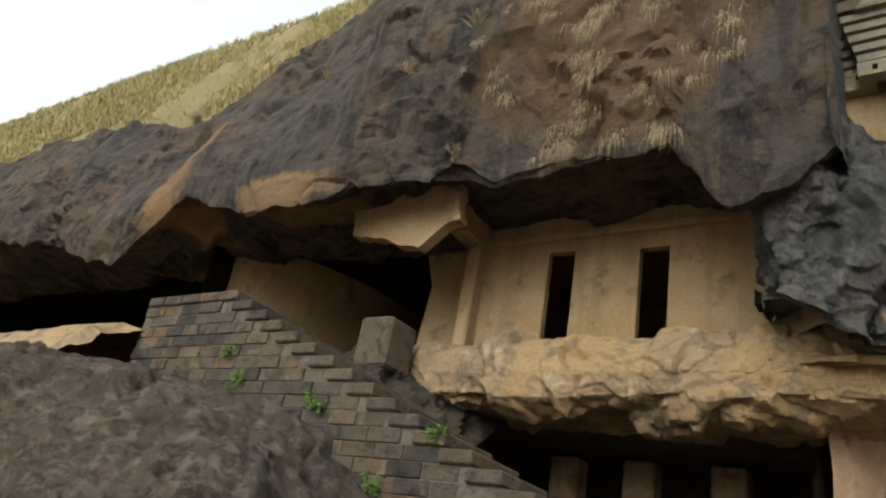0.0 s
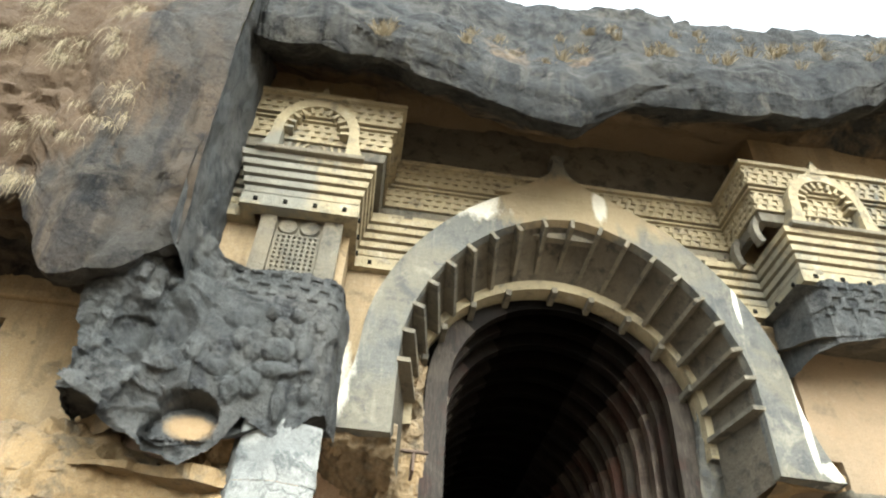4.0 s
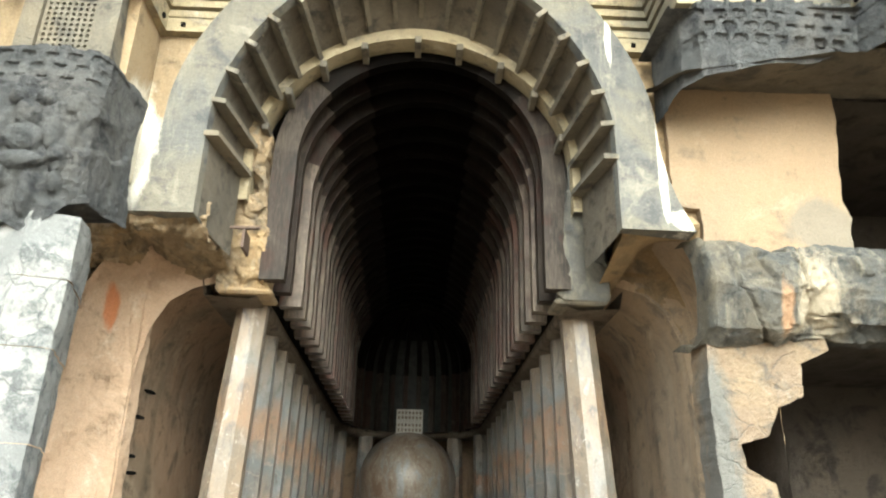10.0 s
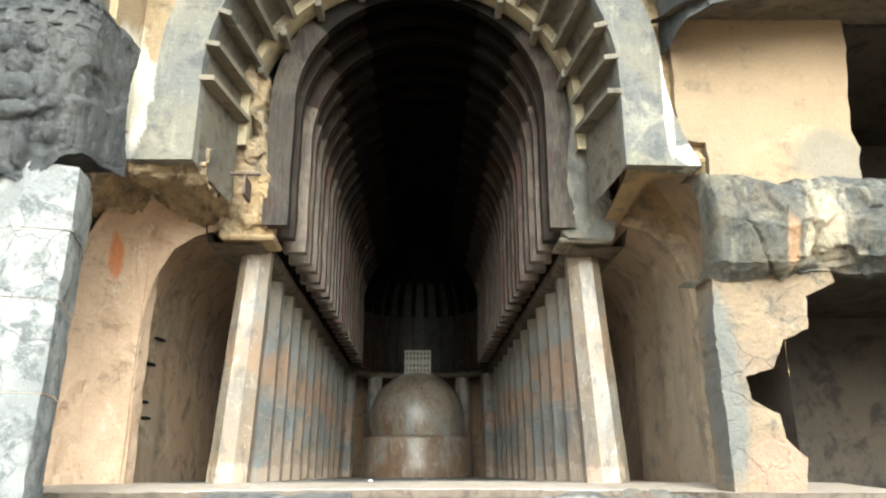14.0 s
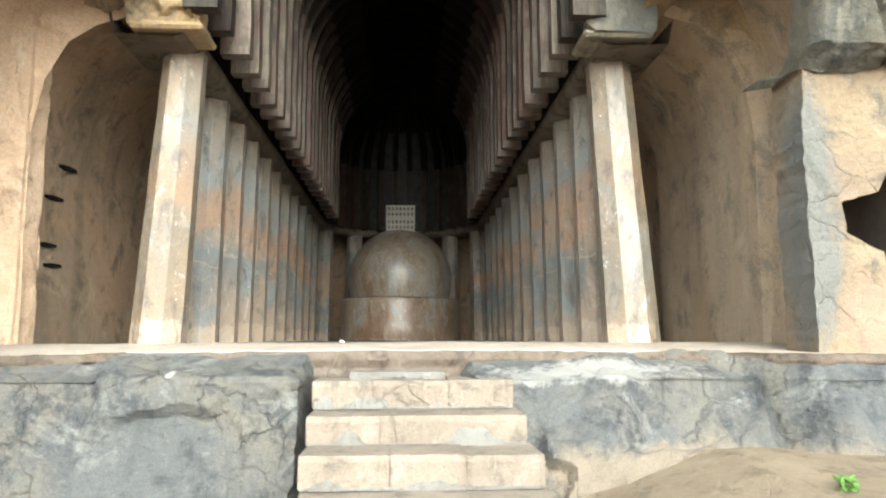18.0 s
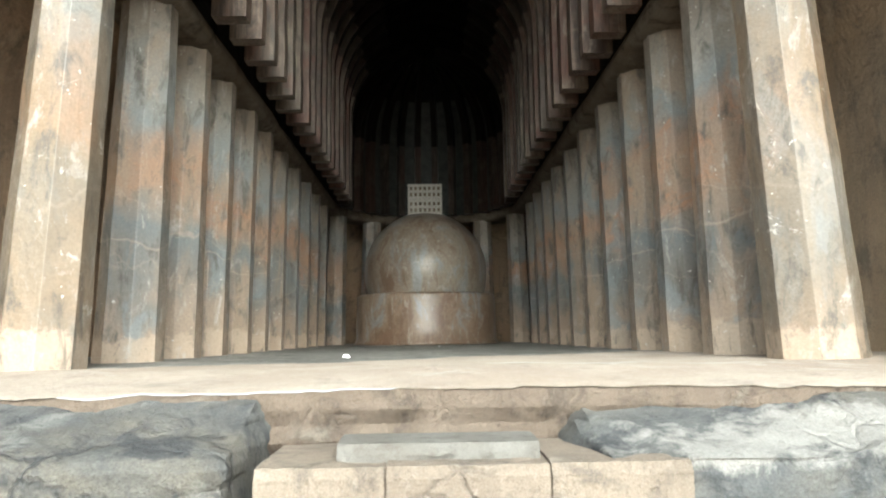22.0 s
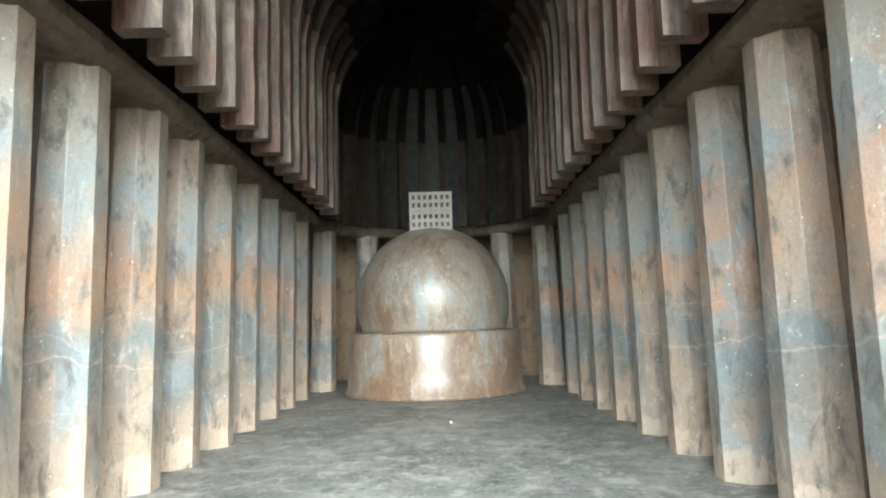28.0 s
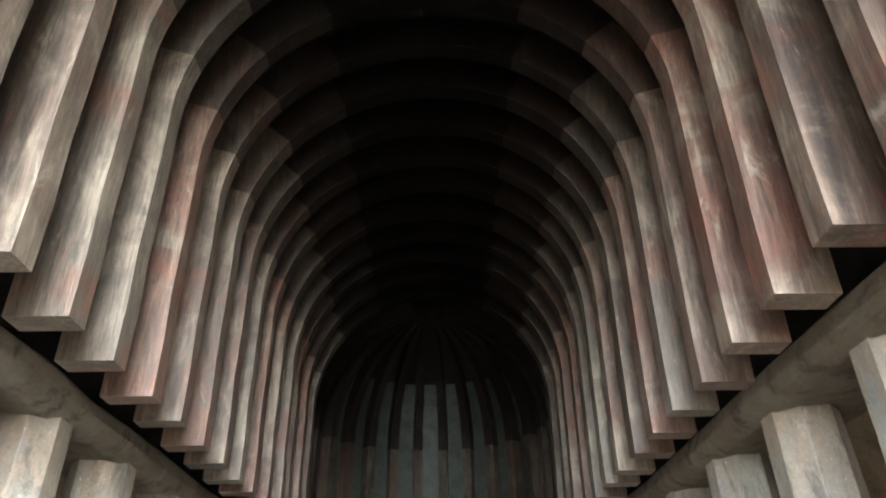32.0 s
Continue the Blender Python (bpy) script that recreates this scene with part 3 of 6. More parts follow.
def loft(bm, rows, closed=False, caps=False):
    """Quads through several rows of points, sharing vertices."""
    vr = [[bm.verts.new(p) for p in row] for row in rows]
    for a, b in zip(vr, vr[1:]):
        k = len(a)
        for i in range(k if closed else k - 1):
            j = (i + 1) % k
            bm.faces.new((a[i], a[j], b[j], b[i]))
    if caps:
        bm.faces.new(vr[0])
        bm.faces.new(list(reversed(vr[-1])))
    return vr


def fbm(p, s=1.0, octaves=5):
    return noise.fractal(Vector(p) * s, 0.9, 2.1, octaves)


def facet(v, seed=0.0):
    """Nearly flat relief cells: each is a tilted plane at its own depth, blended over a narrow seam."""
    d, pts = noise.voronoi(v)
    val = []
    for p in pts[:2]:
        g = noise.noise_vector(p * 3.3 + Vector((seed, 1.7, 0)))
        val.append(0.9 * noise.noise(p * 2.7 + Vector((0, seed, 4))) + 0.7 * (v - p).dot(g))
    k = max(0.0, min(1.0, (d[1] - d[0]) / 0.07))
    k = k * k * (3 - 2 * k)
    return val[0] * (0.5 + 0.5 * k) + val[1] * (0.5 - 0.5 * k)


def crag(p, s=1.0, kind="face"):
    """Rock relief, about -1 to 1. face: broad planes with patches of ledges and cracks; block: broken facets; grain: rough granular lumps."""
    v = Vector(p) * s
    w = v + 0.22 * noise.noise_vector(v * 2.1)
    if kind == "block":
        return 0.85 * facet(w * 0.95) + 0.35 * facet(w * 2.6, 3.0) + 0.09 * noise.fractal(v * 7.0, 0.8, 2.1, 3)
    if kind == "slab":
        return 0.95 * facet(w * 0.9) + 0.16 * facet(w * 2.9, 3.0) + 0.03 * noise.fractal(v * 7.0, 0.8, 2.1, 3)
    if kind == "grain":
        return 0.6 * noise.fractal(v * 0.8, 0.9, 2.1, 4) + 0.5 * facet(w * 1.0) + 0.16 * noise.fractal(v * 4.0, 0.6, 2.1, 5)
    a = noise.fractal(Vector((v.x, v.y, v.z * 0.6)), 1.0, 2.1, 2)
    mask = noise.noise(v * 0.5 + Vector((3, 9, 2))) * 2.4 + 0.05
    mask = max(0.0, min(1.0, mask))
    mask = mask * mask * (3 - 2 * mask)
    big = facet(Vector((w.x * 0.75, w.y * 0.75, w.z * 0.4)), 7.0)
    rough = facet(Vector((w.x * 1.7, w.y * 1.7, w.z * 2.3)), 2.0) + 0.5 * facet(w * 4.6, 5.0)
    fine = noise.fractal(v * 6.0, 0.8, 2.1, 3)
    crack = -max(0.0, 1.0 - abs(noise.noise(Vector((v.x * 1.1, v.y * 1.1, v.z * 0.4)) + Vector((5, 5, 5)))) * 22.0)
    return 0.28 * a + 0.45 * big + 0.36 * mask * rough + 0.05 * fine + 0.14 * crack


def rock_sheet(name, fn, nu, nv, amp, sc, material, parent=None, smooth=False, fade=None, faces_out=1, rock="face"):
    """A rock face: fn(u, v) over the unit square, pushed out along its normal by broken relief."""
    pts = [[Vector(fn(i / nu, j / nv)) for i in range(nu + 1)] for j in range(nv + 1)]
    bm = bmesh.new()
    rows = []
    for j in range(nv + 1):
        row = []
        for i in range(nu + 1):
            du = pts[j][min(i + 1, nu)] - pts[j][max(i - 1, 0)]
            dv = pts[min(j + 1, nv)][i] - pts[max(j - 1, 0)][i]
            nrm = du.cross(dv)
            nrm = nrm.normalized() if nrm.length > 1e-9 else Vector((0, 0, 0))
            p = pts[j][i]
            k = amp * (fade(i / nu, j / nv) if fade else 1.0)
            row.append(p + nrm * faces_out * k * crag(p, sc, rock))
        rows.append(row)
    loft(bm, rows)
    ob = link(name, bm, material, parent, True)
    ob.data.set_sharp_from_angle(angle=radians({"block": 16, "slab": 14, "grain": 40}.get(rock, 26)))
    return ob


def ragged(pts, step=0.035, amp=0.05, seed=0):
    """An outline with its straight edges broken up."""
    out = []
    for i, (a, b) in enumerate(zip(pts, pts[1:] + pts[:1])):
        a, b = Vector(a), Vector(b)
        k = max(1, int((b - a).length / step))
        for j in range(k):
            p = a + (b - a) * (j / k)
            q = noise.noise_vector(Vector((p.x * 3.1, p.y * 3.1, seed))) + 0.7 * noise.noise_vector(Vector((p.x * 13, p.y * 13, seed + 3)))
            out.append((p.x + amp * q.x, p.y + amp * q.y))
    return out


def lerp_table(table, x):
    """Piecewise-linear values: table of (x, values...)."""
    if x <= table[0][0]:
        return table[0][1:]
    for a, b in zip(table, table[1:]):
        if x <= b[0]:
            k = (x - a[0]) / (b[0] - a[0])
            return tuple(p + (q - p) * k for p, q in zip(a[1:], b[1:]))
    return table[-1][1:]


def along(points, t):
    """Point at fraction t of a polyline, by even index."""
    f = t * (len(points) - 1)
    i = min(int(f), len(points) - 2)
    k = f - i
    return tuple(a + (b - a) * k for a, b in zip(points[i], points[i + 1]))


def arch(rx, zs, apex, z0, e=2.0, n=40, legs=6, flare=0.0):
    """Horseshoe outline from the left foot over the apex to the right foot: list of (x, z)."""
    left = []
    for i in range(legs):
        k = i / legs
        left.append((-(rx + flare * (1 - k) ** 2), z0 + (zs - z0) * k))
    top = []
    for i in range(n + 1):
        a = math.pi * i / n
        c, s = math.cos(a), math.sin(a)
        top.append((-rx * math.copysign(abs(c) ** (2 / e), c), zs + (apex - zs) * max(0.0, s) ** (2 / e)))
    right = [(-x, z) for x, z in reversed(left)]
    return left + top + right


def at_y(outline, y, dx=0.0):
    return [(x + dx, y, z) for x, z in outline]


def offset_path(path, d):
    """A plan polyline moved sideways (to the right of its direction) by d, with mitred corners."""
    out = []
    for i, p in enumerate(path):
        dirs = []
        if i > 0:
            dirs.append((Vector(p) - Vector(path[i - 1])).normalized())
        if i < len(path) - 1:
            dirs.append((Vector(path[i + 1]) - Vector(p)).normalized())
        ns = [Vector((q.y, -q.x)) for q in dirs]
        nn = sum(ns, Vector((0, 0)))
        nn = nn.normalized()
        k = d / max(0.3, nn.dot(ns[0]))
        out.append((p[0] + nn.x * k, p[1] + nn.y * k))
    return out


def ledge(bm, path, inner, outer, z0, z1, slope=0.0):
    """A moulding course along a plan path, between two offsets; slope draws its foot in."""
    a = offset_path(path, inner)
    b = offset_path(path, outer)
    c = offset_path(path, outer - slope)
    rows = [[(x, y, z0) for x, y in a], [(x, y, z0) for x, y in c], [(x, y, z1) for x, y in b], [(x, y, z1) for x, y in a]]
    vr = loft(bm, rows)
    for end in (0, -1):
        bm.faces.new([r[end] for r in vr])


def rail_band(bm, path, outer, z0, z1, rows=2, pitch=0.16, bar=0.35):
    """A carved railing: plate, level rails and upright posts that leave small sunk slots."""
    ledge(bm, path, -0.05, outer - 0.035, z0, z1)
    hgt = (z1 - z0) / (rows + (rows + 1) * bar)
    z = z0
    for r in range(rows + 1):
        ledge(bm, path, outer - 0.05, outer, z, z + hgt * bar)
        z += hgt * (1 + bar)
    front = offset_path(path, outer)
    for p, q in zip(front, front[1:]):
        p, q = Vector(p), Vector(q)
        ln = (q - p).length
        k = max(1, int(ln / pitch))
        d = (q - p) / ln
        nrm = Vector((d.y, -d.x))
        ang = math.atan2(d.y, d.x)
        for i in range(k):
            c = p + d * ((i + 0.5) * ln / k)
            w = ln / k * 0.55
            z = z0
            for r in range(rows):
                zz = z + hgt * bar
                m = Matrix.Translation((c.x - nrm.x * 0.03, c.y - nrm.y * 0.03, zz + hgt / 2)) @ Matrix.Rotation(ang, 4, "Z")
                off = 0.25 * ln / k if r % 2 else 0.0
                box(bm, (-w / 2 + off, -0.024, -hgt / 2), (w / 2 + off, 0.024, hgt / 2), m=m)
                z += hgt * (1 + bar)


# ---- ground and hill ----
def ground_z(x, y):
    g = -1.35 + 0.16 * max(-7.0, min(0.0, x)) + 0.05 * max(0.0, min(1.0, (-y - 8.0) / 3.0)) * max(0.0, min(3.0, -x))
    # rubble bank rising against the foot of the rock beyond the steps
    bank = max(0.0, min(1.0, (x - 0.9) / 1.6)) * max(0.0, min(1.0, (y + 6.2) / 3.6))
    g += 0.55 * bank
    return g


def ground_sheet():
    bm = bmesh.new()
    xs = [-400, -200, -90, -50] + [-30 + 0.5 * i for i in range(101)] + [35, 60, 120, 260, 400]
    ys = [-400, -200, -100, -60, -40, -30] + [-24 + 0.5 * i for i in range(55)] + [6, 10, 20]
    rows = []
    for y in ys:
        row = []
        for x in xs:
            near = 1.0 if abs(x) < 21 and y > -25 else 0.0
            far = 0.0 if y > -25 else -0.03 * (-25 - y)
            row.append((x, y, ground_z(x, y) + near * 0.05 * fbm((x, y, 0), 0.9) + far))
        rows.append(row)
    loft(bm, rows)
    return tagged(link("ground", bm, M_EARTH, smooth=True), "dusty trodden earth in front of the caves", "ground", kind="structure")


ground_sheet()

# ---- cliff to the side of the great arch, over the cells ----
# x, lip depth y, lip height z, rock-top height
LIP = [(-60, -6.0, 4.8, 10.6), (-23, -5.2, 5.0, 10.9), (-20.6, -5.1, 4.7, 10.8), (-18.2, -5.0, 4.0, 11.0), (-16.4, -5.0, 5.4, 11.5), (-14.5, -5.0, 4.65, 12.1),
       (-12.6, -4.9, 4.85, 12.1), (-11.0, -4.7, 5.0, 12.5), (-9.8, -4.4, 4.8, 12.6), (-8.4, -4.2, 5.1, 13.0), (-7.3, -4.1, 5.2, 13.4), (-6.9, -4.2, 4.6, 13.6), (-6.5, -4.3, 4.05, 13.8), (-5.9, -4.3, 4.25, 14.0), (-5.35, -4.3, 4.6, 14.2)]


def top_drop(x):
    """How far the bare rock ends under the grassy top."""
    return lerp_table([(-30, 1.6), (-27.4, 0.4), (-21.6, 1.2), (-20, 1.4), (-18.5, 0.9), (-15.4, 0.3), (-9, 0.1)], x)[0]


def cliff_left(u, v):
    x = -60 + 54.65 * (u ** 0.55)
    ly, lz, tz = lerp_table(LIP, x)
    lz += 0.14 * noise.noise(Vector((x * 1.7, 0, 3)))
    tz -= top_drop(x)
    soffit = [(-1.9, max(lz + 0.1, 5.3)), (-2.9, max(lz + 0.1, 5.35)), (ly + 0.45, lz + 0.22), (ly, lz)]
    bulge = soffit + [(ly - 0.08, lz + 0.5), (ly - 0.25, lz + 1.2), (ly - 0.6, 7.6), (ly - 0.6, 8.8), (ly - 0.25, 9.9), (ly + 0.9, tz - 0.4), (ly + 2.0, tz)]
    lean = soffit + [(ly - 0.1, lz + 0.4), (ly - 0.05, lz + 1.0), (ly + 0.25, lz + 1.9), (ly + 0.65, lz + 3.0), (ly + 1.1, lz + 4.1), (ly + 1.6, tz - 0.7), (ly + 2.1, tz)]
    k = max(0.0, min(1.0, (x + 15.0) / 5.5))
    k = k * k * (3 - 2 * k)
    (ya, za), (yb, zb) = along(lean, v), along(bulge, v)
    y, z = ya + (yb - ya) * k, za + (zb - za) * k
    return (x, y, z)


cliff = rock_sheet("cliff_left", cliff_left, 480, 170, 0.5, 0.8, M_CLIFF)
tagged(cliff, "dark weathered basalt cliff overhanging the rock-cut cells", "cliff", kind="structure")


def cliff_return(u, v):
    z = 4.6 + 9.6 * v
    y = -4.55 + 2.4 * u - 0.25 * math.sin(v * 3)
    return (-5.36 - 0.05 * math.sin(5 * v), y, z)


tagged(rock_sheet("cliff_return", cliff_return, 40, 110, 0.2, 1.1, M_BLUE), "blue-grey broken rock edge beside the carved facade", "cliff", kind="structure")

# brow of rock over the carved facade
BROW = [(-5.5, -4.3, 8.75), (-3.7, -4.2, 8.85), (-2.4, -4.0, 8.6), (-1.1, -3.7, 8.6), (-0.2, -3.7, 8.5), (0.6, -3.9, 8.95), (2.6, -4.0, 9.05), (3.8, -4.0, 9.2), (5.2, -4.1, 9.9), (8, -4.4, 9.6), (14, -4.6, 9.3), (40, -5, 9)]


def brow(u, v):
    x = -5.45 + 40 * u ** 1.6
    ly, lz = lerp_table(BROW, x)
    lz += 0.12 * noise.noise(Vector((x * 1.9, 4, 3)))
    prof = [(-1.3, 10.4), (-2.4, 10.25), (ly + 0.9, lz + 0.75), (ly + 0.3, lz + 0.2), (ly, lz), (ly - 0.2, lz + 0.35), (ly - 0.2, lz + 0.9), (ly + 0.1, lz + 1.6), (ly + 0.5, lz + 2.6), (ly + 1.0, 13.6), (ly + 2.4, 15.6)]
    y, z = along(prof, v)
    return (x, y, z)


tagged(rock_sheet("brow", brow, 320, 150, 0.36, 1.0, M_BROW), "blue-grey rock brow hanging over the carved facade", "cliff", kind="structure")


def hill(u, v):
    x = -75 + 130 * u
    tz = lerp_table(LIP, x)[2] if x < -5.4 else 15.2
    ly = lerp_table(LIP, x)[0] if x < -5.4 else -3.6
    drop = top_drop(x) if x < -5.4 else 0.3
    s = 60 * v ** 2
    base = tz - drop - 0.5
    rim = max(13.0, tz + 0.9)
    y = ly + lerp_table([(-15, 1.9), (-9.5, 1.7)], x)[0] + s
    z = base + (rim - base) * min(1.0, s / 0.9) ** 0.75 + 0.3 * max(0.0, s - 0.9)
    return (x, y, z)


tagged(rock_sheet("hillside", hill, 220, 60, 0.3, 0.5, M_HILL, smooth=True, rock="grain"), "dry grassy hillside above the cliff", "hill", kind="structure")

# ---- carved facade wall with the great arch opening ----
A_OUT = arch(3.17, 5.2, 8.68, 3.71, 1.7, 40, 6, 0.38)
A_IN = arch(2.62, 5.0, 7.92, 3.72, 1.8, 40, 6)
A_MID = arch(2.3, 5.2, 7.3, 4.45, 1.9, 40, 6)
A_RIBO = arch(2.28, 5.3, 7.5, 3.45, 2.0, 40, 6)


def facade_wall():
    """Wall behind the arch band: a sheet with the arch cut through, 0.8 m thick."""
    bm = bmesh.new()
    hole = arch(2.85, 5.1, 8.2, 3.74, 1.75, 40, 6)
    k = len(hole)
    frame_pts = []
    for i in range(k):
        x, z = hole[i]
        if i < 12:
            frame_pts.append((-3.75, 3.74 + 5.36 * i / 12))
        elif i > k - 13:
            frame_pts.append((3.75, 3.74 + 5.36 * (k - 1 - i) / 12))
        else:
            frame_pts.append((-3.75 + 7.5 * (i - 11.5) / (k - 24), 9.1))
    loft(bm, [at_y(frame_pts, -1.85), at_y(hole, -1.85), at_y(hole, -0.35), at_y(frame_pts, -0.35)])
    return tagged(link("wall_facade", bm, M_TAN), "smooth ochre rock-cut facade wall", "wall", kind="structure")


facade_wall()


def arch_band():
    th = thing("horseshoe_arch", "grey weathered stone horseshoe arch with a pointed finial", "arch", (0, -2, 3.7))
    dx = -0.08
    bm = bmesh.new()
    inner2 = at_y(A_IN, -2.15)
    rows = [at_y(A_OUT, -1.86), at_y(A_OUT, -2.15), inner2, at_y(arch(2.6, 5.0, 7.88, 3.72, 1.8, 40, 6), -2.0)]
    vr = loft(bm, rows)
    for s in (0, -1):
        bm.faces.new([r[s] for r in vr])
    part("band", bm, M_ARCH, th)
    # ogee point with finial
    bm = bmesh.new()
    prof = [(1.15, 8.4), (0.85, 8.53), (0.55, 8.7), (0.34, 8.86), (0.2, 9.0), (0.13, 9.14), (0.1, 9.28), (0.09, 9.36), (0.13, 9.46), (0.09, 9.52)]
    rows = [[(-w - 0.12, -2.153, z), (w - 0.12, -2.153, z), (w - 0.12, -1.84, z), (-w - 0.12, -1.84, z)] for w, z in prof]
    loft(bm, rows, closed=True, caps=True)
    part("finial", bm, M_ARCH, th)
    # soffit, inner ring and the lip beam that carries the pegs
    bm = bmesh.new()
    loft(bm, [at_y(arch(2.63, 5.0, 7.93, 3.71, 1.8, 40, 6), -2.12), at_y(arch(2.5, 5.1, 7.7, 3.62, 1.85, 40, 6), -1.4), at_y(arch(2.42, 5.2, 7.5, 3.6, 1.9, 40, 6), -1.0)])
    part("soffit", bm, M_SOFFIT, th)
    bm = bmesh.new()
    loft(bm, [at_y(arch(2.56, 5.2, 7.62, 4.45, 1.9, 40, 6), -1.0), at_y(A_MID, -1.02), at_y(A_MID, -0.8), at_y(arch(2.34, 5.2, 7.36, 4.45, 1.95, 40, 6), -0.42)])
    part("inner_ring", bm, M_CORNICE, th)
    # rafters under the arch
    n = len(A_IN)
    cum = [0.0]
    for (xa, za), (xb, zb) in zip(A_IN, A_IN[1:]):
        cum.append(cum[-1] + math.hypot(xb - xa, zb - za))
    for k in range(19):
        want = 1.1 + (cum[-1] - 2.1) * k / 18
        i = max(j for j in range(n - 1) if cum[j] <= want)
        q = (want - cum[i]) / (cum[i + 1] - cum[i])
        (x0, z0), (x1, z1) = A_IN[i], A_IN[min(i + 1, n - 1)]
        x, z = x0 + (x1 - x0) * q, z0 + (z1 - z0) * q
        tx, tz = x1 - x0, z1 - z0
        ln = math.hypot(tx, tz)
        tx, tz = tx / ln, tz / ln
        nx, nz = tz, -tx
        bm = bmesh.new()
        m = Matrix(((tx, 0, nx, x), (0, 1, 0, 0), (tz, 0, nz, z), (0, 0, 0, 1)))
        taper = 0.17
        loft(bm, [[(-0.035, y, a), (0.035, y, a), (0.035, y, b), (-0.035, y, b)] for y, a, b in ((-2.17, -0.02, 0.17), (-1.03, 0.16, 0.36))], closed=True, caps=True)
        bmesh.ops.transform(bm, matrix=m, verts=bm.verts)
        part("rafter", bm, M_GREYTAN, th)
    # pegs under the inner ring
    mid = A_MID
    for k in range(9):
        i = int(9 + (len(mid) - 19) * k / 8)
        x, z = mid[i]
        bm = bmesh.new()
        box(bm, (x * 0.97 - 0.05, -1.06, z - 0.09), (x * 0.97 + 0.05, -0.6, z + 0.03), 0.01)
        part("peg", bm, M_GREYTAN, th)
    # feet of the arch: broken rock between the inner ring and the band, over the front pillars
    for s in (-1, 1):
        def foot(u, v, s=s):
            z = 3.3 + 2.3 * v
            k = min(1.0, v * 1.4)
            inner = 2.05 + 0.14 * k
            outer = 2.78 - 0.1 * k
            path = [(inner, 0.0), (inner, -0.5 - 0.32 * k), (inner + 0.12, -0.54 - 0.45 * k), (outer - 0.2, -0.52 - 0.5 * k), (outer, -0.5 - 0.55 * k), (outer + 0.05, 0.0)]
            x, y = along(path, u)
            q = ((z - 4.75) / 0.22) ** 2 + ((x - 2.45) / 0.25) ** 2
            if s < 0 and q < 1:
                y += 0.35 * (1 - q)
            return (s * x, y, z)
        o = rock_sheet("springer", foot, 70, 110, 0.16 if s < 0 else 0.08, 1.9, M_TANROUGH if s < 0 else M_ARCH, parent=th, faces_out=s, rock="block" if s < 0 else "slab")
        bm = bmesh.new()
        box(bm, (s * 2.38 - 0.38, -0.52, 3.25), (s * 2.38 + 0.38, 0.1, 3.33), 0.03)
        part("springer_block", bm, M_TANROUGH if s < 0 else M_GREYTAN, th)
    for ob in th.children:
        if not ob.name.startswith("springer"):
            ob.location.x += dx
    return th


arch_band()

# ---- interior: floor, vault, aisles ----
APSE_Y = 12.7


def floor():
    bm = bmesh.new()
    rows = []
    for j in range(60):
        y = -0.36 + (17.0 + 0.36) * j / 59
        rows.append([(-4.6 + 9.2 * i / 36, y, 0.012 * fbm((-4.6 + 9.2 * i / 36, y, 0), 0.8)) for i in range(37)])
    loft(bm, rows)
    tagged(link("floor", bm, M_FLOOR, smooth=True), "worn grey rock floor of the hall", "floor", kind="structure")
floor()


def fore_edge(x):
    """Front edge of the worn forecourt, crumbled."""
    base = lerp_table([(-6, -1.9), (-3.2, -1.7), (-2.4, -1.52), (-0.8, -1.34), (0.6, -1.26), (0.8, -1.32), (2.4, -1.42), (2.9, -1.55), (3.35, -2.15), (6, -2.3)], x)[0]
    return base + 0.05 * noise.fractal(Vector((x * 1.7, 0, 9)), 0.7, 2.1, 5)


def fore_z(x, y):
    return -0.07 * max(0.0, min(1.0, (-0.3 - y) / 1.4)) + 0.012 * fbm((x, y, 0), 0.8)


def threshold():
    """Pale worn forecourt running unevenly into the hall, a few millimetres over its floor."""
    edge = [(-3.9, 0.05), (-1.9, 0.2), (-1.4, 0.45), (-0.85, 0.7), (-0.2, 1.2), (0.65, 1.8), (1.4, 2.4), (2.8, 2.7), (3.9, 2.7)]
    bm = bmesh.new()
    rows = []
    for j in range(44):
        row = []
        for i in range(201):
            x = -5.6 + 11.2 * i / 200
            y0 = fore_edge(x)
            y1 = lerp_table(edge, x)[0] + 0.16 * noise.fractal(Vector((x * 2.4, 0, 6)), 0.8, 2.1, 4)
            k = j / 43
            y = y0 + (y1 - y0) * k
            row.append((x, y, fore_z(x, y) + (0.008 if j < 43 else -0.006) - (0.006 if j == 0 else 0) + (0.012 * fbm((x, y, 3), 6.0) if j < 3 else 0)))
        rows.append(row)
    loft(bm, rows)
    eb = bmesh.new()
    edge_rows = []
    for d, z in ((0.06, -0.36), (0.0, -0.27), (0.02, -0.2), (-0.015, -0.13)):
        edge_rows.append([(x, y + d + 0.05 * fbm((x, z * 4, 2), 3.5), z) for x, y, q in rows[0]])
    edge_rows.append([(x, y + 0.012, q - 0.004) for x, y, q in rows[0]])
    loft(eb, edge_rows)
    tagged(link("forecourt_edge", eb, M_EDGE), "crumbling tan rock edge of the entrance floor", "rock", kind="structure")
    fl = link("floor_threshold", bm, M_PAVE, smooth=True)
    fl.data.set_sharp_from_angle(angle=radians(25))
    tagged(fl, "pale dusty worn rock floor at the entrance", "floor", kind="structure")


threshold()


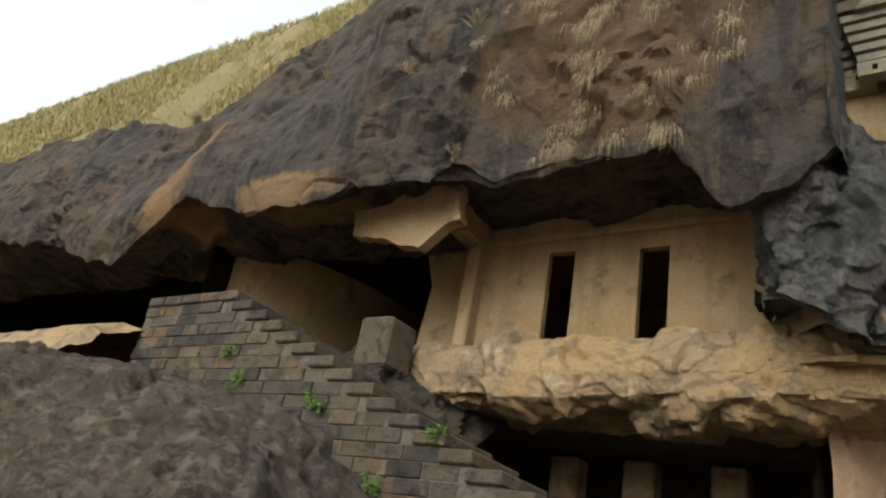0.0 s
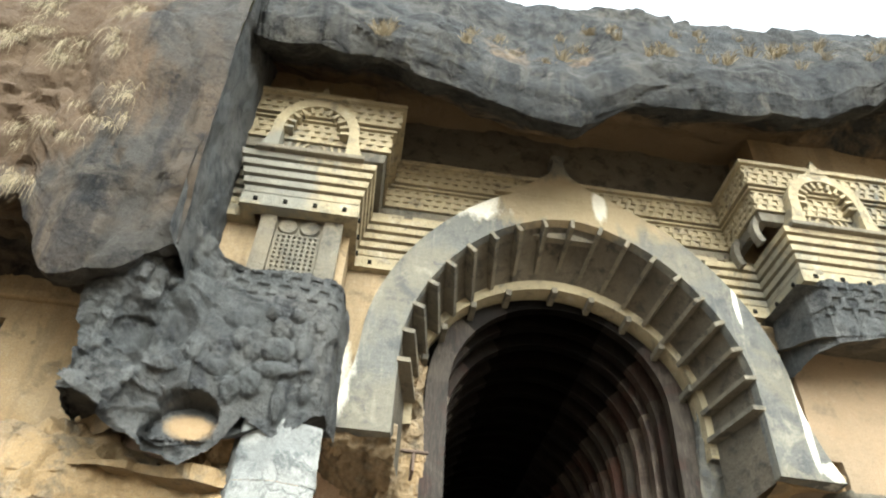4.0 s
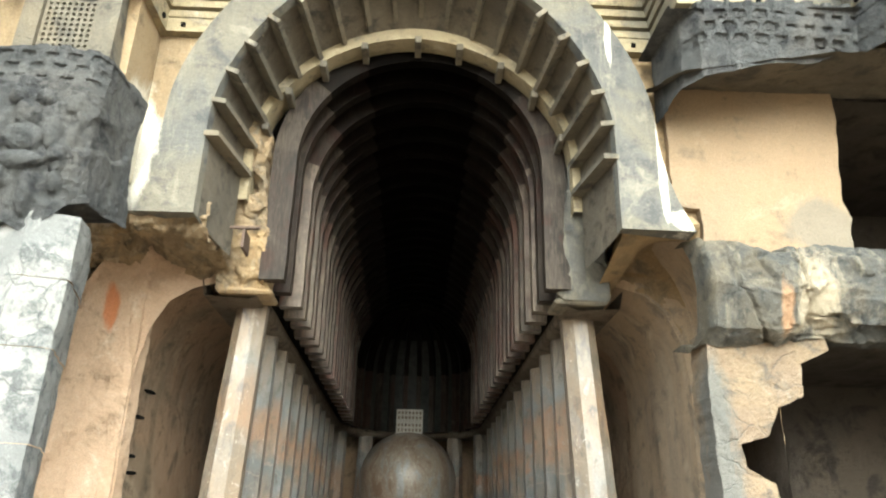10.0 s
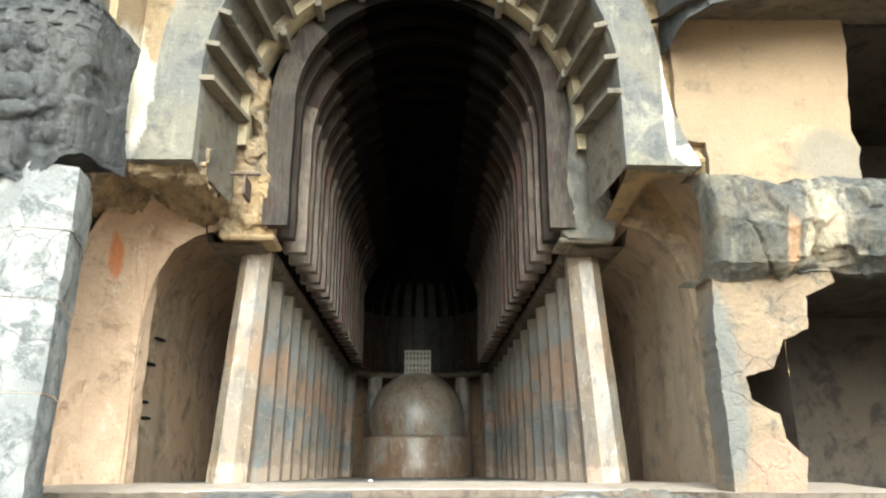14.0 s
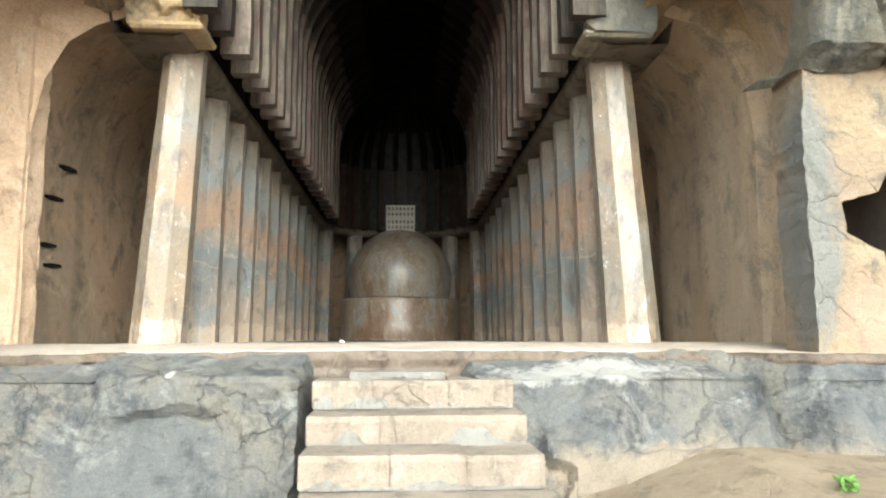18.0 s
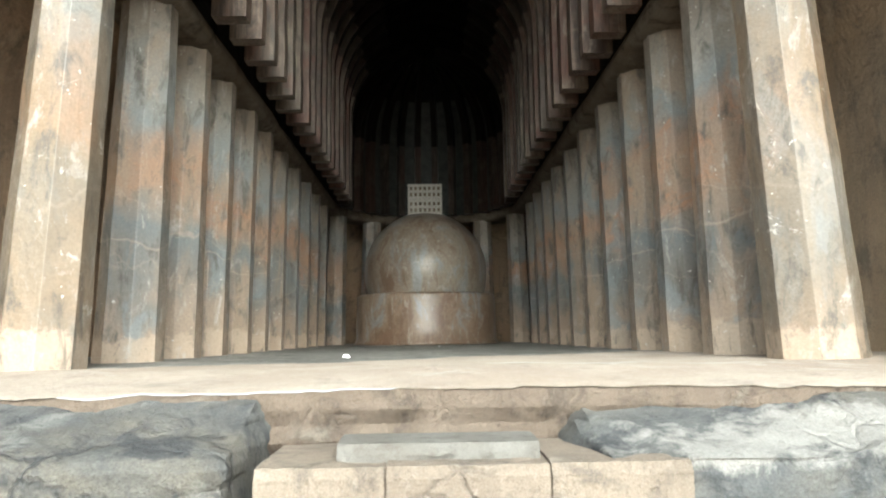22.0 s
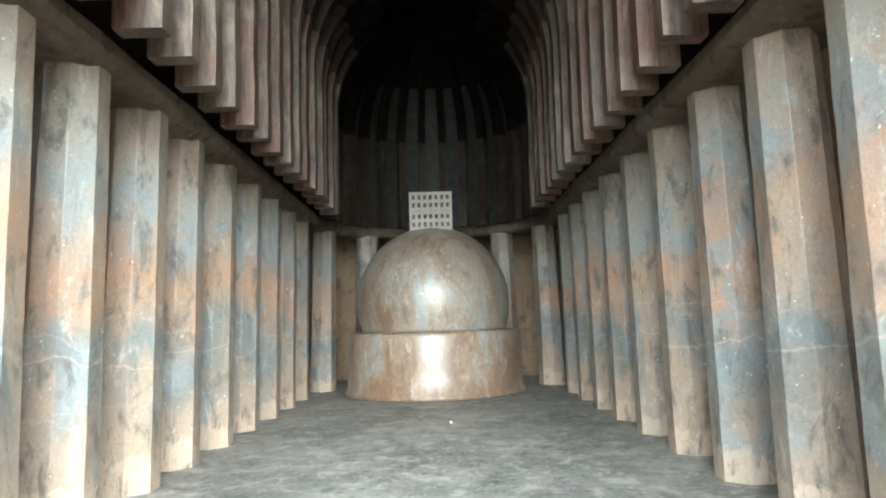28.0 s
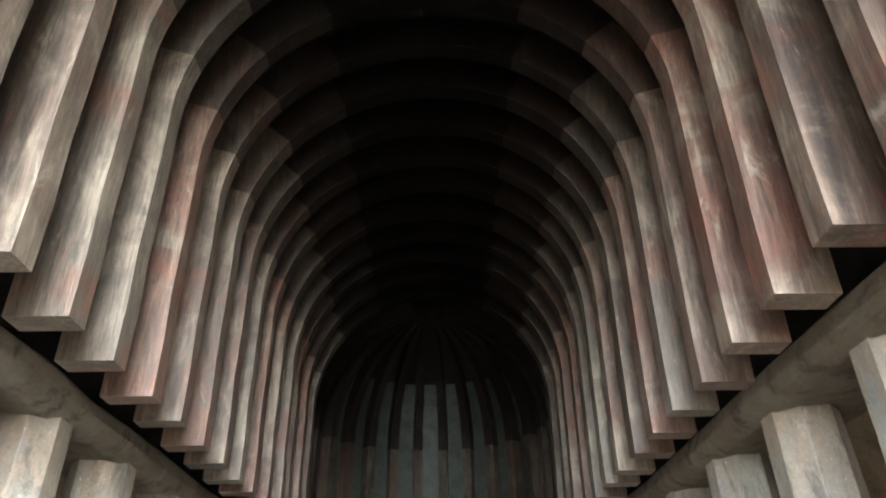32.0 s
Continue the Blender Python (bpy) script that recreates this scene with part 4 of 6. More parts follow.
def ushape(r, z, y0, n=24, back=APSE_Y):
    """A plan outline: straight from y0 along the left, round the apse, back along the right."""
    left = [(-r, y0 + (back - y0) * i / 20, z) for i in range(20)]
    round_ = [(-r * math.cos(math.pi * i / n), back + r * math.sin(math.pi * i / n), z) for i in range(n + 1)]
    return left + round_ + [(-x, y, zz) for x, y, zz in reversed(left)]


def vault():
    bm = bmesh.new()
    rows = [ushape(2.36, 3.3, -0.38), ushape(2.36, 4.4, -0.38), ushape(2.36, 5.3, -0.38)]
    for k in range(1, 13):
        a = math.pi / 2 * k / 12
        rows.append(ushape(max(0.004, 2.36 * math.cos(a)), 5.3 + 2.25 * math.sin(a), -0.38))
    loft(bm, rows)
    tagged(link("ceiling_vault", bm, M_SHELL, smooth=True), "near-black barrel vault ending in a half dome", "ceiling", kind="structure")
    bm = bmesh.new()
    rows = [ushape(2.25, 3.44, -0.4, 36), ushape(2.2, 3.4, -0.4, 36), ushape(2.19, 3.3, -0.4, 36), ushape(2.22, 3.23, -0.4, 36), ushape(2.32, 3.19, -0.4, 36), ushape(2.95, 3.22, -0.4, 36), ushape(3.0, 3.5, -0.4, 36)]
    rows = [[(x * (1 + 0.012 * noise.noise(Vector((y * 1.7, z * 9, x)))), y, z + 0.03 * noise.noise(Vector((y * 1.3, x, z * 5)))) for x, y, z in row] for row in rows]
    loft(bm, rows)
    tagged(link("entablature", bm, M_BEAM), "rough brown rock beam over the pillars", "beam", kind="structure")
    bm = bmesh.new()
    rows = [ushape(3.95, -0.05, -0.3), ushape(3.97, 1.2, -0.3), ushape(3.98, 2.2, -0.3), ushape(3.9, 2.8, -0.3), ushape(3.7, 3.25, -0.3), ushape(3.4, 3.5, -0.3), ushape(3.0, 3.6, -0.3), ushape(2.7, 3.55, -0.3)]
    loft(bm, rows)
    line = [(3.95, -0.1), (3.97, 1.2), (3.98, 2.2), (3.9, 2.8), (3.7, 3.25), (3.4, 3.5), (3.0, 3.6), (2.7, 3.55)]
    near = [(3.74, -0.1), (3.76, 1.2), (3.76, 2.2), (3.66, 2.75), (3.45, 3.15), (3.15, 3.35), (2.85, 3.45), (2.6, 3.45)]
    for s, nm in ((-1, "wall_front_left"), (1, "wall_front_right")):
        def plate(u, v, s=s):
            x, z = along(near if s < 0 else line, u)
            a = max(0.0, min(1.0, (u - 0.25) * 1.6)) * math.pi / 2
            d = 0.9 * v
            return (s * (x + d * math.cos(a)), -0.3 - 0.5 * v ** 2, z + d * math.sin(a))
        tagged(rock_sheet(nm, plate, 90, 30, 0.14, 1.7, M_PINK if s < 0 else M_TANROUGH, faces_out=-s, rock="block", fade=lambda u, v: 0.2 + 0.8 * v), "rough ochre rock round the mouth of the aisle", "wall", kind="structure")
    tagged(link("wall_aisle", bm, M_AISLE, smooth=True), "brown rock wall and half vault of the side aisles", "wall", kind="structure")


vault()


def make_rib(name, label, leg=None, skew=0.0):
    """A curved rib in three timbers: two legs and the crown between them."""
    inner = arch(1.86, 5.3, 7.1, 3.4, 2.0, 32, 5)
    outer = arch(2.22, 5.3, 7.48, 3.4, 2.0, 32, 5)
    th = thing(name, label, "rib", (0, 0, 0), "ribs of the vault")
    t = 0.09
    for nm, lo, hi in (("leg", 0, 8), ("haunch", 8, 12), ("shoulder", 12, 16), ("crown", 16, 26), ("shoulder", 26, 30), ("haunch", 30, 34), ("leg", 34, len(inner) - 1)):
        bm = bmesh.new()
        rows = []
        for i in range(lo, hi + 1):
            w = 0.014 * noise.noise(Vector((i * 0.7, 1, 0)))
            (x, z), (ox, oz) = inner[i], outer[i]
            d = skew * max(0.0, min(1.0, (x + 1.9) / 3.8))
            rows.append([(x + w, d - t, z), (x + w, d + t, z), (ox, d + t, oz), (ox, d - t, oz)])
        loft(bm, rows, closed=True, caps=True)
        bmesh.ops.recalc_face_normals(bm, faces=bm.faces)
        # tones step darker from leg to crown, painting the fall of light
        part(nm, bm, {"crown": M_SHADEWOOD, "shoulder": M_DUSKWOOD, "haunch": M_MIDWOOD, "leg": leg or M_WOOD}[nm], th)
    return th


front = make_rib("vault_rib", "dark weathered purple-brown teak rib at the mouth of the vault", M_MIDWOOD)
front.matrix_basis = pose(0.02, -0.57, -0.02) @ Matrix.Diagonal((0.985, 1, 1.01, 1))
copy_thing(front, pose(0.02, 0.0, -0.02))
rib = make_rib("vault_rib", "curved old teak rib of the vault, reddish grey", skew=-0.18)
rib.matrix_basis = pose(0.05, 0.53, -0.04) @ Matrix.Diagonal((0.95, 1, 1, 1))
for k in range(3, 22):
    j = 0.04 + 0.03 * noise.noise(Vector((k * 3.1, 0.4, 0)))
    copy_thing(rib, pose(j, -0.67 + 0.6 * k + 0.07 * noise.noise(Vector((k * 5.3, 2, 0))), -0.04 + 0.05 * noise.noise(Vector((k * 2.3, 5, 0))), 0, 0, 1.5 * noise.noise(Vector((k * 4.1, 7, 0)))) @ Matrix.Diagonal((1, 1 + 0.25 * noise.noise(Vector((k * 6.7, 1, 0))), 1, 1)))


def apse_rib():
    """A rib of the half dome: a worn leg and an upper timber, darkened as shade, that narrows to the crown."""
    th = thing("apse_rib", "dark teak rib of the half dome behind the stupa", "rib", (0, 0, 0), "ribs of the apse")
    pts = [(1.93, 3.4), (1.94, 4.0), (1.94, 4.7), (1.92, 5.3)] + [(1.92 * math.cos(math.pi / 2 * i / 12), 5.3 + 1.85 * math.sin(math.pi / 2 * i / 12)) for i in range(1, 12)]
    out = [(2.24, 3.4), (2.24, 4.0), (2.24, 4.7), (2.24, 5.3)] + [(2.24 * math.cos(math.pi / 2 * i / 12), 5.3 + 2.15 * math.sin(math.pi / 2 * i / 12)) for i in range(1, 12)]
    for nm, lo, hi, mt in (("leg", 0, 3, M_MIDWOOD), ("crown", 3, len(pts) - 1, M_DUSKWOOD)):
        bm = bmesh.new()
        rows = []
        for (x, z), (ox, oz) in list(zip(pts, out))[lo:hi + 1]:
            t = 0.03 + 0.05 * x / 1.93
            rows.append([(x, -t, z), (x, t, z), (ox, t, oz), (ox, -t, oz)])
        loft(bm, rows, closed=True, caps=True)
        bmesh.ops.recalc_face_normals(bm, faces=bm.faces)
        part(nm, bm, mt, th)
    return th


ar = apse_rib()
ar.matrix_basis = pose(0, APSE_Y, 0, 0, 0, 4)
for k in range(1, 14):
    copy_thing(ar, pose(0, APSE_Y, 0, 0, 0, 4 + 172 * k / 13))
# upright boards closing the half dome between the ribs
for k in range(13):
    a0, a1 = math.radians(5.5 + 172 * k / 13), math.radians(15.5 + 172 * k / 13)
    bm = bmesh.new()
    rows = []
    for zz in (3.42, 4.4, 5.3, 5.75, 6.15, 6.5):
        r = 2.15 * math.sqrt(max(0.0, 1 - (max(0.0, zz - 5.3) / 2.12) ** 2))
        rows.append([(q * math.cos(a), APSE_Y + q * math.sin(a), zz) for q, a in ((r, a0), (r, a1), (r + 0.04, a1), (r + 0.04, a0))])
    loft(bm, rows, closed=True, caps=True)
    bmesh.ops.recalc_face_normals(bm, faces=bm.faces)
    tagged(link("apse_board", bm, M_BOARD), "dark grey-green board between the ribs of the half dome", "board", "boards of the apse")
# level laths round the apse
for z, r in ((5.05, 2.2), (5.9, 2.08)):
    bm = bmesh.new()
    n = 30
    rows = []
    for i in range(n + 1):
        a = math.radians(8 + 164 * i / n)
        rows.append([(rr * math.cos(a), APSE_Y + rr * math.sin(a), zz) for rr, zz in ((r, z), (r + 0.08, z), (r + 0.08, z + 0.06), (r, z + 0.06))])
    loft(bm, rows, closed=True, caps=True)
    tagged(link("apse_lath", bm, M_SHADEWOOD), "level teak lath round the half dome", "lath", "laths of the apse")

# ---- pillars ----
def make_pillar(w0, w1, lean, material, hgt=3.28):
    """Plain octagonal shaft, drawn in towards the top and leaning; side is +x when lean is positive."""
    bm = bmesh.new()
    rows = []
    for j in range(15):
        k = j / 14
        w = (w0 + (w1 - w0) * k) / 2 / math.cos(math.pi / 8)
        ring = []
        for i in range(8):
            a = math.pi / 8 + math.pi / 4 * i
            wob = 0.008 * noise.noise(Vector((i * 2.0, j * 0.7, w0 * 10)))
            ring.append(((w + wob) * math.cos(a) + lean * k, (w + wob) * math.sin(a), hgt * k - 0.01))
        rows.append(ring)
    loft(bm, rows, closed=True, caps=True)
    bmesh.ops.recalc_face_normals(bm, faces=bm.faces)
    bv = [e for e in bm.edges if abs((e.verts[0].co - e.verts[1].co).normalized().z) > 0.9]
    bmesh.ops.bevel(bm, geom=bv, offset=0.003, segments=1, affect="EDGES")
    return link("octagonal_pillar", bm, material)


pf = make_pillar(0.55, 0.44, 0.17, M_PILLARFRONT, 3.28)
tagged(pf, "tan octagonal pillar with white scuffs beside the entrance", "pillar", "pillars round the nave")
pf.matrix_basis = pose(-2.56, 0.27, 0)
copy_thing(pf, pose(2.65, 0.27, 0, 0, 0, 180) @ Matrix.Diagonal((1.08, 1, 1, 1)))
pl = make_pillar(0.54, 0.45, 0.09, M_PILLAR, 3.22)
tagged(pl, "octagonal stone pillar with bluish patches and orange stains", "pillar", "pillars round the nave")
ROW_LEFT = (1.77, 2.81, 3.8, 4.92, 5.92, 7.08, 8.27, 9.45, 10.63, 11.82)
ROW_RIGHT = (1.41, 2.5, 3.58, 4.74, 5.95, 7.12, 8.3, 9.47, 10.65, 11.82)
pl.matrix_basis = pose(-2.585, ROW_LEFT[0], 0)
for y in ROW_LEFT[1:]:
    copy_thing(pl, pose(-2.585, y, 0))
for y in ROW_RIGHT:
    copy_thing(pl, pose(2.61, y, 0, 0, 0, 180))
for deg in (19, 52, 90, 128, 161):
    a = math.radians(deg)
    copy_thing(pl, pose(2.48 * math.cos(a), APSE_Y + 2.48 * math.sin(a), 0, 0, 0, deg + 180))

# ---- stupa ----
def lathe(bm, prof, n=64, cx=0.0, cy=0.0):
    rows = [[(cx + r * math.cos(2 * math.pi * i / n), cy + r * math.sin(2 * math.pi * i / n), z) for i in range(n)] for r, z in prof]
    loft(bm, rows, closed=True, caps=True)
    bmesh.ops.recalc_face_normals(bm, faces=bm.faces)


def stupa(cy=12.75):
    th = thing("stupa", "plain rock-cut stupa with a worn glossy dome", "stupa", (0, cy, 0))
    bm = bmesh.new()
    lathe(bm, [(1.76, 0.0), (1.75, 0.06), (1.71, 0.1), (1.7, 0.5), (1.685, 1.08), (1.67, 1.13), (1.63, 1.15), (1.4, 1.16)], cy=cy)
    part("drum", bm, M_DRUM, th, "brown polished drum", True)
    bm = bmesh.new()
    prof = [(1.40, 1.15), (1.42, 1.2)]
    for i in range(25):
        a = math.radians(-18 + 106 * i / 24)
        prof.append((1.5 * math.cos(a), 1.68 + 1.47 * math.sin(a)))
    lathe(bm, prof, cy=cy)
    part("dome", bm, M_DOME, th, "grey-brown dome with a sheen", True)
    hz = 3.05
    bm = bmesh.new()
    box(bm, (-0.37, cy - 0.37, hz - 0.02), (0.37, cy + 0.37, hz + 0.34), 0.006)
    box(bm, (-0.42, cy - 0.42, hz + 0.33), (0.42, cy + 0.42, hz + 0.37), 0.006)
    box(bm, (-0.38, cy - 0.38, hz + 0.36), (0.38, cy + 0.38, hz + 0.7), 0.006)
    box(bm, (-0.42, cy - 0.42, hz + 0.69), (0.42, cy + 0.42, hz + 0.74), 0.006)
    hm = part("harmika", bm, M_HARMIKA, th, "pale square railed box")
    # dark plates paint the shade in the slots between rails and balusters
    bm = bmesh.new()
    box(bm, (-0.376, cy - 0.376, hz + 0.01), (0.376, cy - 0.366, hz + 0.32))
    box(bm, (-0.386, cy - 0.386, hz + 0.375), (0.386, cy - 0.376, hz + 0.685))
    part("recess", bm, M_BEAM, hm)
    for z0, rows in ((hz, 2), (hz + 0.37, 2)):
        for r in range(rows + 1):
            zz = z0 + 0.01 + 0.3 / rows * r
            bm = bmesh.new()
            box(bm, (-0.4, cy - 0.415, zz), (0.4, cy - 0.37, zz + 0.06))
            part("rail", bm, M_HARMIKA, hm)
        for i in range(8):
            x = -0.39 + 0.78 * i / 7
            bm = bmesh.new()
            box(bm, (x - 0.026, cy - 0.42, z0), (x + 0.026, cy - 0.37, z0 + 0.34))
            part("baluster", bm, M_HARMIKA, hm)


stupa(12.75)
for ob in scene.objects:
    if ob.name == "stupa":
        ob.matrix_basis = pose(-0.04, 12.75, 0) @ Matrix.Diagonal((0.975, 1, 1, 1))


# ---- carved upper storey: cornice, mouldings, balcony windows ----
def slab(bm, pts, y0, y1, jitter=0.0):
    """An upright slab from an outline of (x, z), between two depths."""
    a = [(x, y0 + jitter * noise.noise(Vector((x * 3, z * 3, 1))), z) for x, z in pts]
    b = [(x, y1, z) for x, z in pts]
    va = [bm.verts.new(p) for p in a]
    vb = [bm.verts.new(p) for p in b]
    bm.faces.new(va)
    bm.faces.new(list(reversed(vb)))
    k = len(va)
    for i in range(k):
        j = (i + 1) % k
        bm.faces.new((va[j], va[i], vb[i], vb[j]))
    bmesh.ops.recalc_face_normals(bm, faces=bm.faces)


CORNICE = [(-5.45, -3.05), (-3.26, -3.05), (-3.26, -1.88), (2.85, -1.88), (2.85, -2.95), (5.6, -2.95), (5.6, -3.6), (8.2, -3.6)]
cor = thing("cornice", "tan stone cornice carved with two rows of railing", "cornice", (0, -2, 7.9))
bm = bmesh.new()
rail_band(bm, CORNICE, 0.07, 7.9, 8.32, 3, 0.17)
part("lower_band", bm, M_CORNICE, cor)
bm = bmesh.new()
rail_band(bm, CORNICE, 0.18, 8.38, 8.8, 3, 0.17)
part("upper_band", bm, M_CORNICE, cor)
bm = bmesh.new()
ledge(bm, CORNICE, -0.1, 0.24, 8.81, 8.89)
ledge(bm, CORNICE, -0.1, 0.12, 8.33, 8.37)
part("crown", bm, M_CORNICE, cor)
bm = bmesh.new()
ledge(bm, CORNICE, -0.15, 0.02, 7.74, 7.89, 0.04)
part("bed_mould", bm, M_GREYTAN, cor)

for name, path, mt in (("moulding_left", [(-6.2, -2.7), (-5.1, -2.7), (-5.1, -2.98), (-3.62, -2.98), (-3.62, -1.88), (-2.2, -1.88)], M_CORNICE),
                       ("moulding_right", [(2.2, -1.88), (3.3, -1.88), (3.3, -2.9), (4.8, -2.9), (4.8, -2.7), (5.6, -2.7), (5.6, -3.3), (8.2, -3.3)], M_CORNICE)):
    th = thing("stepped_moulding", "stepped tan stone moulding under a carved balcony", "moulding", (path[2][0], path[2][1], 6.5), "mouldings of the facade")
    bm = bmesh.new()
    ledge(bm, path, -0.1, 0.1, 6.5, 6.72)
    part("fascia", bm, mt, th)
    # small black blocks stand for the shade in the fascia's square holes
    bm = bmesh.new()
    fr = offset_path(path, 0.105)
    for p, q in zip(fr, fr[1:]):
        p, q = Vector(p), Vector(q)
        ln = (q - p).length
        for i in range(max(1, int(ln / 0.36))):
            c = p + (q - p) * ((i + 0.5) / max(1, int(ln / 0.36)))
            box(bm, (c.x - 0.03, c.y - 0.025, 6.57), (c.x + 0.03, c.y + 0.025, 6.63))
    part("hole_shades", bm, M_SHELL, th, "dark blocks standing for shaded square holes")
    for k in range(5):
        bm = bmesh.new()
        z = 6.75 + 0.15 * k
        ledge(bm, path, -0.1, 0.1 + 0.04 * k, z, z + 0.1, 0.015)
        part("course", bm, mt, th)
        bm = bmesh.new()
        ledge(bm, path, -0.1, 0.03 + 0.04 * k, z + 0.1, z + 0.15)
        part("groove", bm, M_GREYTAN, th)

# walls behind the two wings and round the recess
for pts, y0, y1, mt, nm in (([(-6.3, 4.2), (-3.62, 4.2), (-3.62, 10.4), (-6.3, 10.4)], -2.62, -1.5, M_TAN, "wall_wing_left"),
                            ([(3.4, 6.3), (8.4, 6.3), (8.4, 10.4), (3.4, 10.4)], -2.55, -1.5, M_TAN, "wall_wing_right"),
                            # upper wall in the darkened soffit stone, shade of the brow painted in
                            ([(-3.7, 8.7), (3.7, 8.7), (3.7, 10.6), (-3.7, 10.6)], -1.8, -1.2, M_SOFFIT, "wall_upper")):
    bm = bmesh.new()
    slab(bm, pts, y0, y1)
    tagged(link(nm, bm, mt), "smooth ochre rock wall of the carved facade", "wall", kind="structure")


def balcony_window(cx, y, k=1.0):
    th = thing("balcony_window", "small carved horseshoe window of tan stone with a finial", "window", (cx, y, 7.5), "horseshoe windows of the balconies")
    o = arch(0.66, 8.02, 8.78, 7.5, 1.9, 24, 4, 0.12)
    i_ = arch(0.5, 8.0, 8.58, 7.5, 1.95, 24, 4)
    bm = bmesh.new()
    loft(bm, [at_y(o, y + 0.45, cx), at_y(o, y, cx), at_y(i_, y, cx), at_y(arch(0.47, 8.0, 8.54, 7.5, 1.95, 24, 4), y + 0.4, cx)])
    part("surround", bm, M_CORNICE, th)
    bm = bmesh.new()
    rows = [[(cx - w, y, z), (cx + w, y, z), (cx + w, y + 0.1, z), (cx - w, y + 0.1, z)] for w, z in ((0.22, 8.74), (0.1, 8.84), (0.05, 8.96), (0.02, 9.06))]
    loft(bm, rows, closed=True, caps=True)
    part("finial", bm, M_CORNICE, th)
    tp = arch(0.47, 7.95, 8.5, 7.5, 1.95, 24, 4)
    bm = bmesh.new()
    slab(bm, [(cx + x, z) for x, z in tp], y + 0.24, y + 0.5)
    part("tympanum", bm, M_CORNICE, th)
    for r in (0.16, 0.27, 0.38):
        a = arch(r, 7.72, 7.72 + r * 1.15, 7.56, 2, 16, 2)
        b = arch(r + 0.035, 7.72, 7.76 + r * 1.15, 7.56, 2, 16, 2)
        bm = bmesh.new()
        loft(bm, [at_y(b, y + 0.25, cx), at_y(b, y + 0.2, cx), at_y(a, y + 0.2, cx), at_y(a, y + 0.25, cx)])
        part("lattice_arc", bm, M_CORNICE, th)
    for k in range(11):
        an = math.radians(2 + 176 * k / 10)
        x, z = -0.46 * math.cos(an), 8.02 + 0.5 * math.sin(an)
        m = Matrix.Translation((cx + x, y + 0.18, z)) @ Matrix.Rotation(-(math.pi / 2 - an), 4, "Y")
        bm = bmesh.new()
        box(bm, (-0.025, -0.17, -0.1), (0.025, 0.17, 0.04), m=m)
        part("rafter", bm, M_CORNICE, th)
    bm = bmesh.new()
    box(bm, (cx - 0.8, y - 0.06, 7.44), (cx + 0.8, y + 0.5, 7.52), 0.012)
    part("sill", bm, M_GREYTAN, th)
    return th


balcony_window(-4.36, -3.28)
bw = balcony_window(3.95, -3.2)

# patterned pilaster panel under the first balcony
th = thing("pilaster", "grey stone pilaster with a dotted panel and two discs", "pilaster", (-4.3, -2.9, 5.0))
bm = bmesh.new()
slab(bm, [(-4.92, 4.6), (-3.66, 4.6), (-3.78, 6.5), (-4.86, 6.5)], -2.8, -2.55)
part("shaft", bm, M_GREYTAN, th)
for x0, x1 in ((-4.9, -4.66), (-4.0, -3.72)):
    bm = bmesh.new()
    slab(bm, [(x0, 4.6), (x1, 4.6), (x1, 6.5), (x0 + 0.02, 6.5)], -2.9, -2.78)
    part("border", bm, M_GREYTAN, th)
bm = bmesh.new()
for i in range(9):
    x = -4.63 + 0.6 * i / 8
    box(bm, (x - 0.018, -2.85, 4.7), (x + 0.018, -2.79, 6.2))
for j in range(20):
    z = 4.72 + 1.48 * j / 19
    box(bm, (-4.65, -2.848, z - 0.018), (-4.02, -2.79, z + 0.018))
part("dotted_panel", bm, M_GREYTAN, th)
for x in (-4.49, -4.18):
    bm = bmesh.new()
    r = bmesh.ops.create_cone(bm, cap_ends=True, segments=24, radius1=0.14, radius2=0.125, depth=0.05)
    bmesh.ops.transform(bm, matrix=Matrix.Translation((x, -2.83, 6.36)) @ Matrix.Rotation(math.pi / 2, 4, "X"), verts=bm.verts)
    part("disc", bm, M_GREYTAN, th)

# sunk panels between the cornice and the arch
for x0, x1 in ((-3.4, -2.85), (-2.7, -2.1), (2.1, 2.55), (2.7, 3.2)):
    bm = bmesh.new()
    for a, b in (((x0, -1.93, 7.62), (x1, -1.84, 7.72)), ((x0, -1.97, 7.46), (x1, -1.84, 7.5)), ((x0, -1.97, 7.5), (x0 + 0.06, -1.84, 7.62)), ((x1 - 0.06, -1.97, 7.5), (x1, -1.84, 7.62))):
        box(bm, a, b)
    part("sunk_panel", bm, M_CORNICE, cor)

# curved stone brackets of the second balcony
for x, y in ((2.9, -2.2), (2.94, -2.8), (5.2, -3.35)):
    bm = bmesh.new()
    rows = []
    for k in range(11):
        a = math.radians(100 + 110 * k / 10)
        cx, cz = x + 0.35, 7.6
        rows.append([(cx + r * math.cos(a), y + d, cz + 1.0 * r * math.sin(a)) for r, d in ((0.46, -0.07), (0.56, -0.07), (0.56, 0.07), (0.46, 0.07))])
    loft(bm, rows, closed=True, caps=True)
    bmesh.ops.recalc_face_normals(bm, faces=bm.faces)
    tagged(link("curved_bracket", bm, M_GREYTAN), "curved grey stone bracket under the cornice", "bracket", "curved brackets of the balcony")

# ---- carved relief on its broken rock mass, beside the arch ----
RELIEF = [(-3.42, -2.3), (-3.47, -2.75), (-3.5, -3.15), (-3.62, -3.3), (-4.1, -3.34), (-4.6, -3.36), (-5.1, -3.45), (-5.4, -3.65), (-5.8, -3.95), (-6.2, -3.85), (-6.35, -3.3), (-6.4, -2.2)]
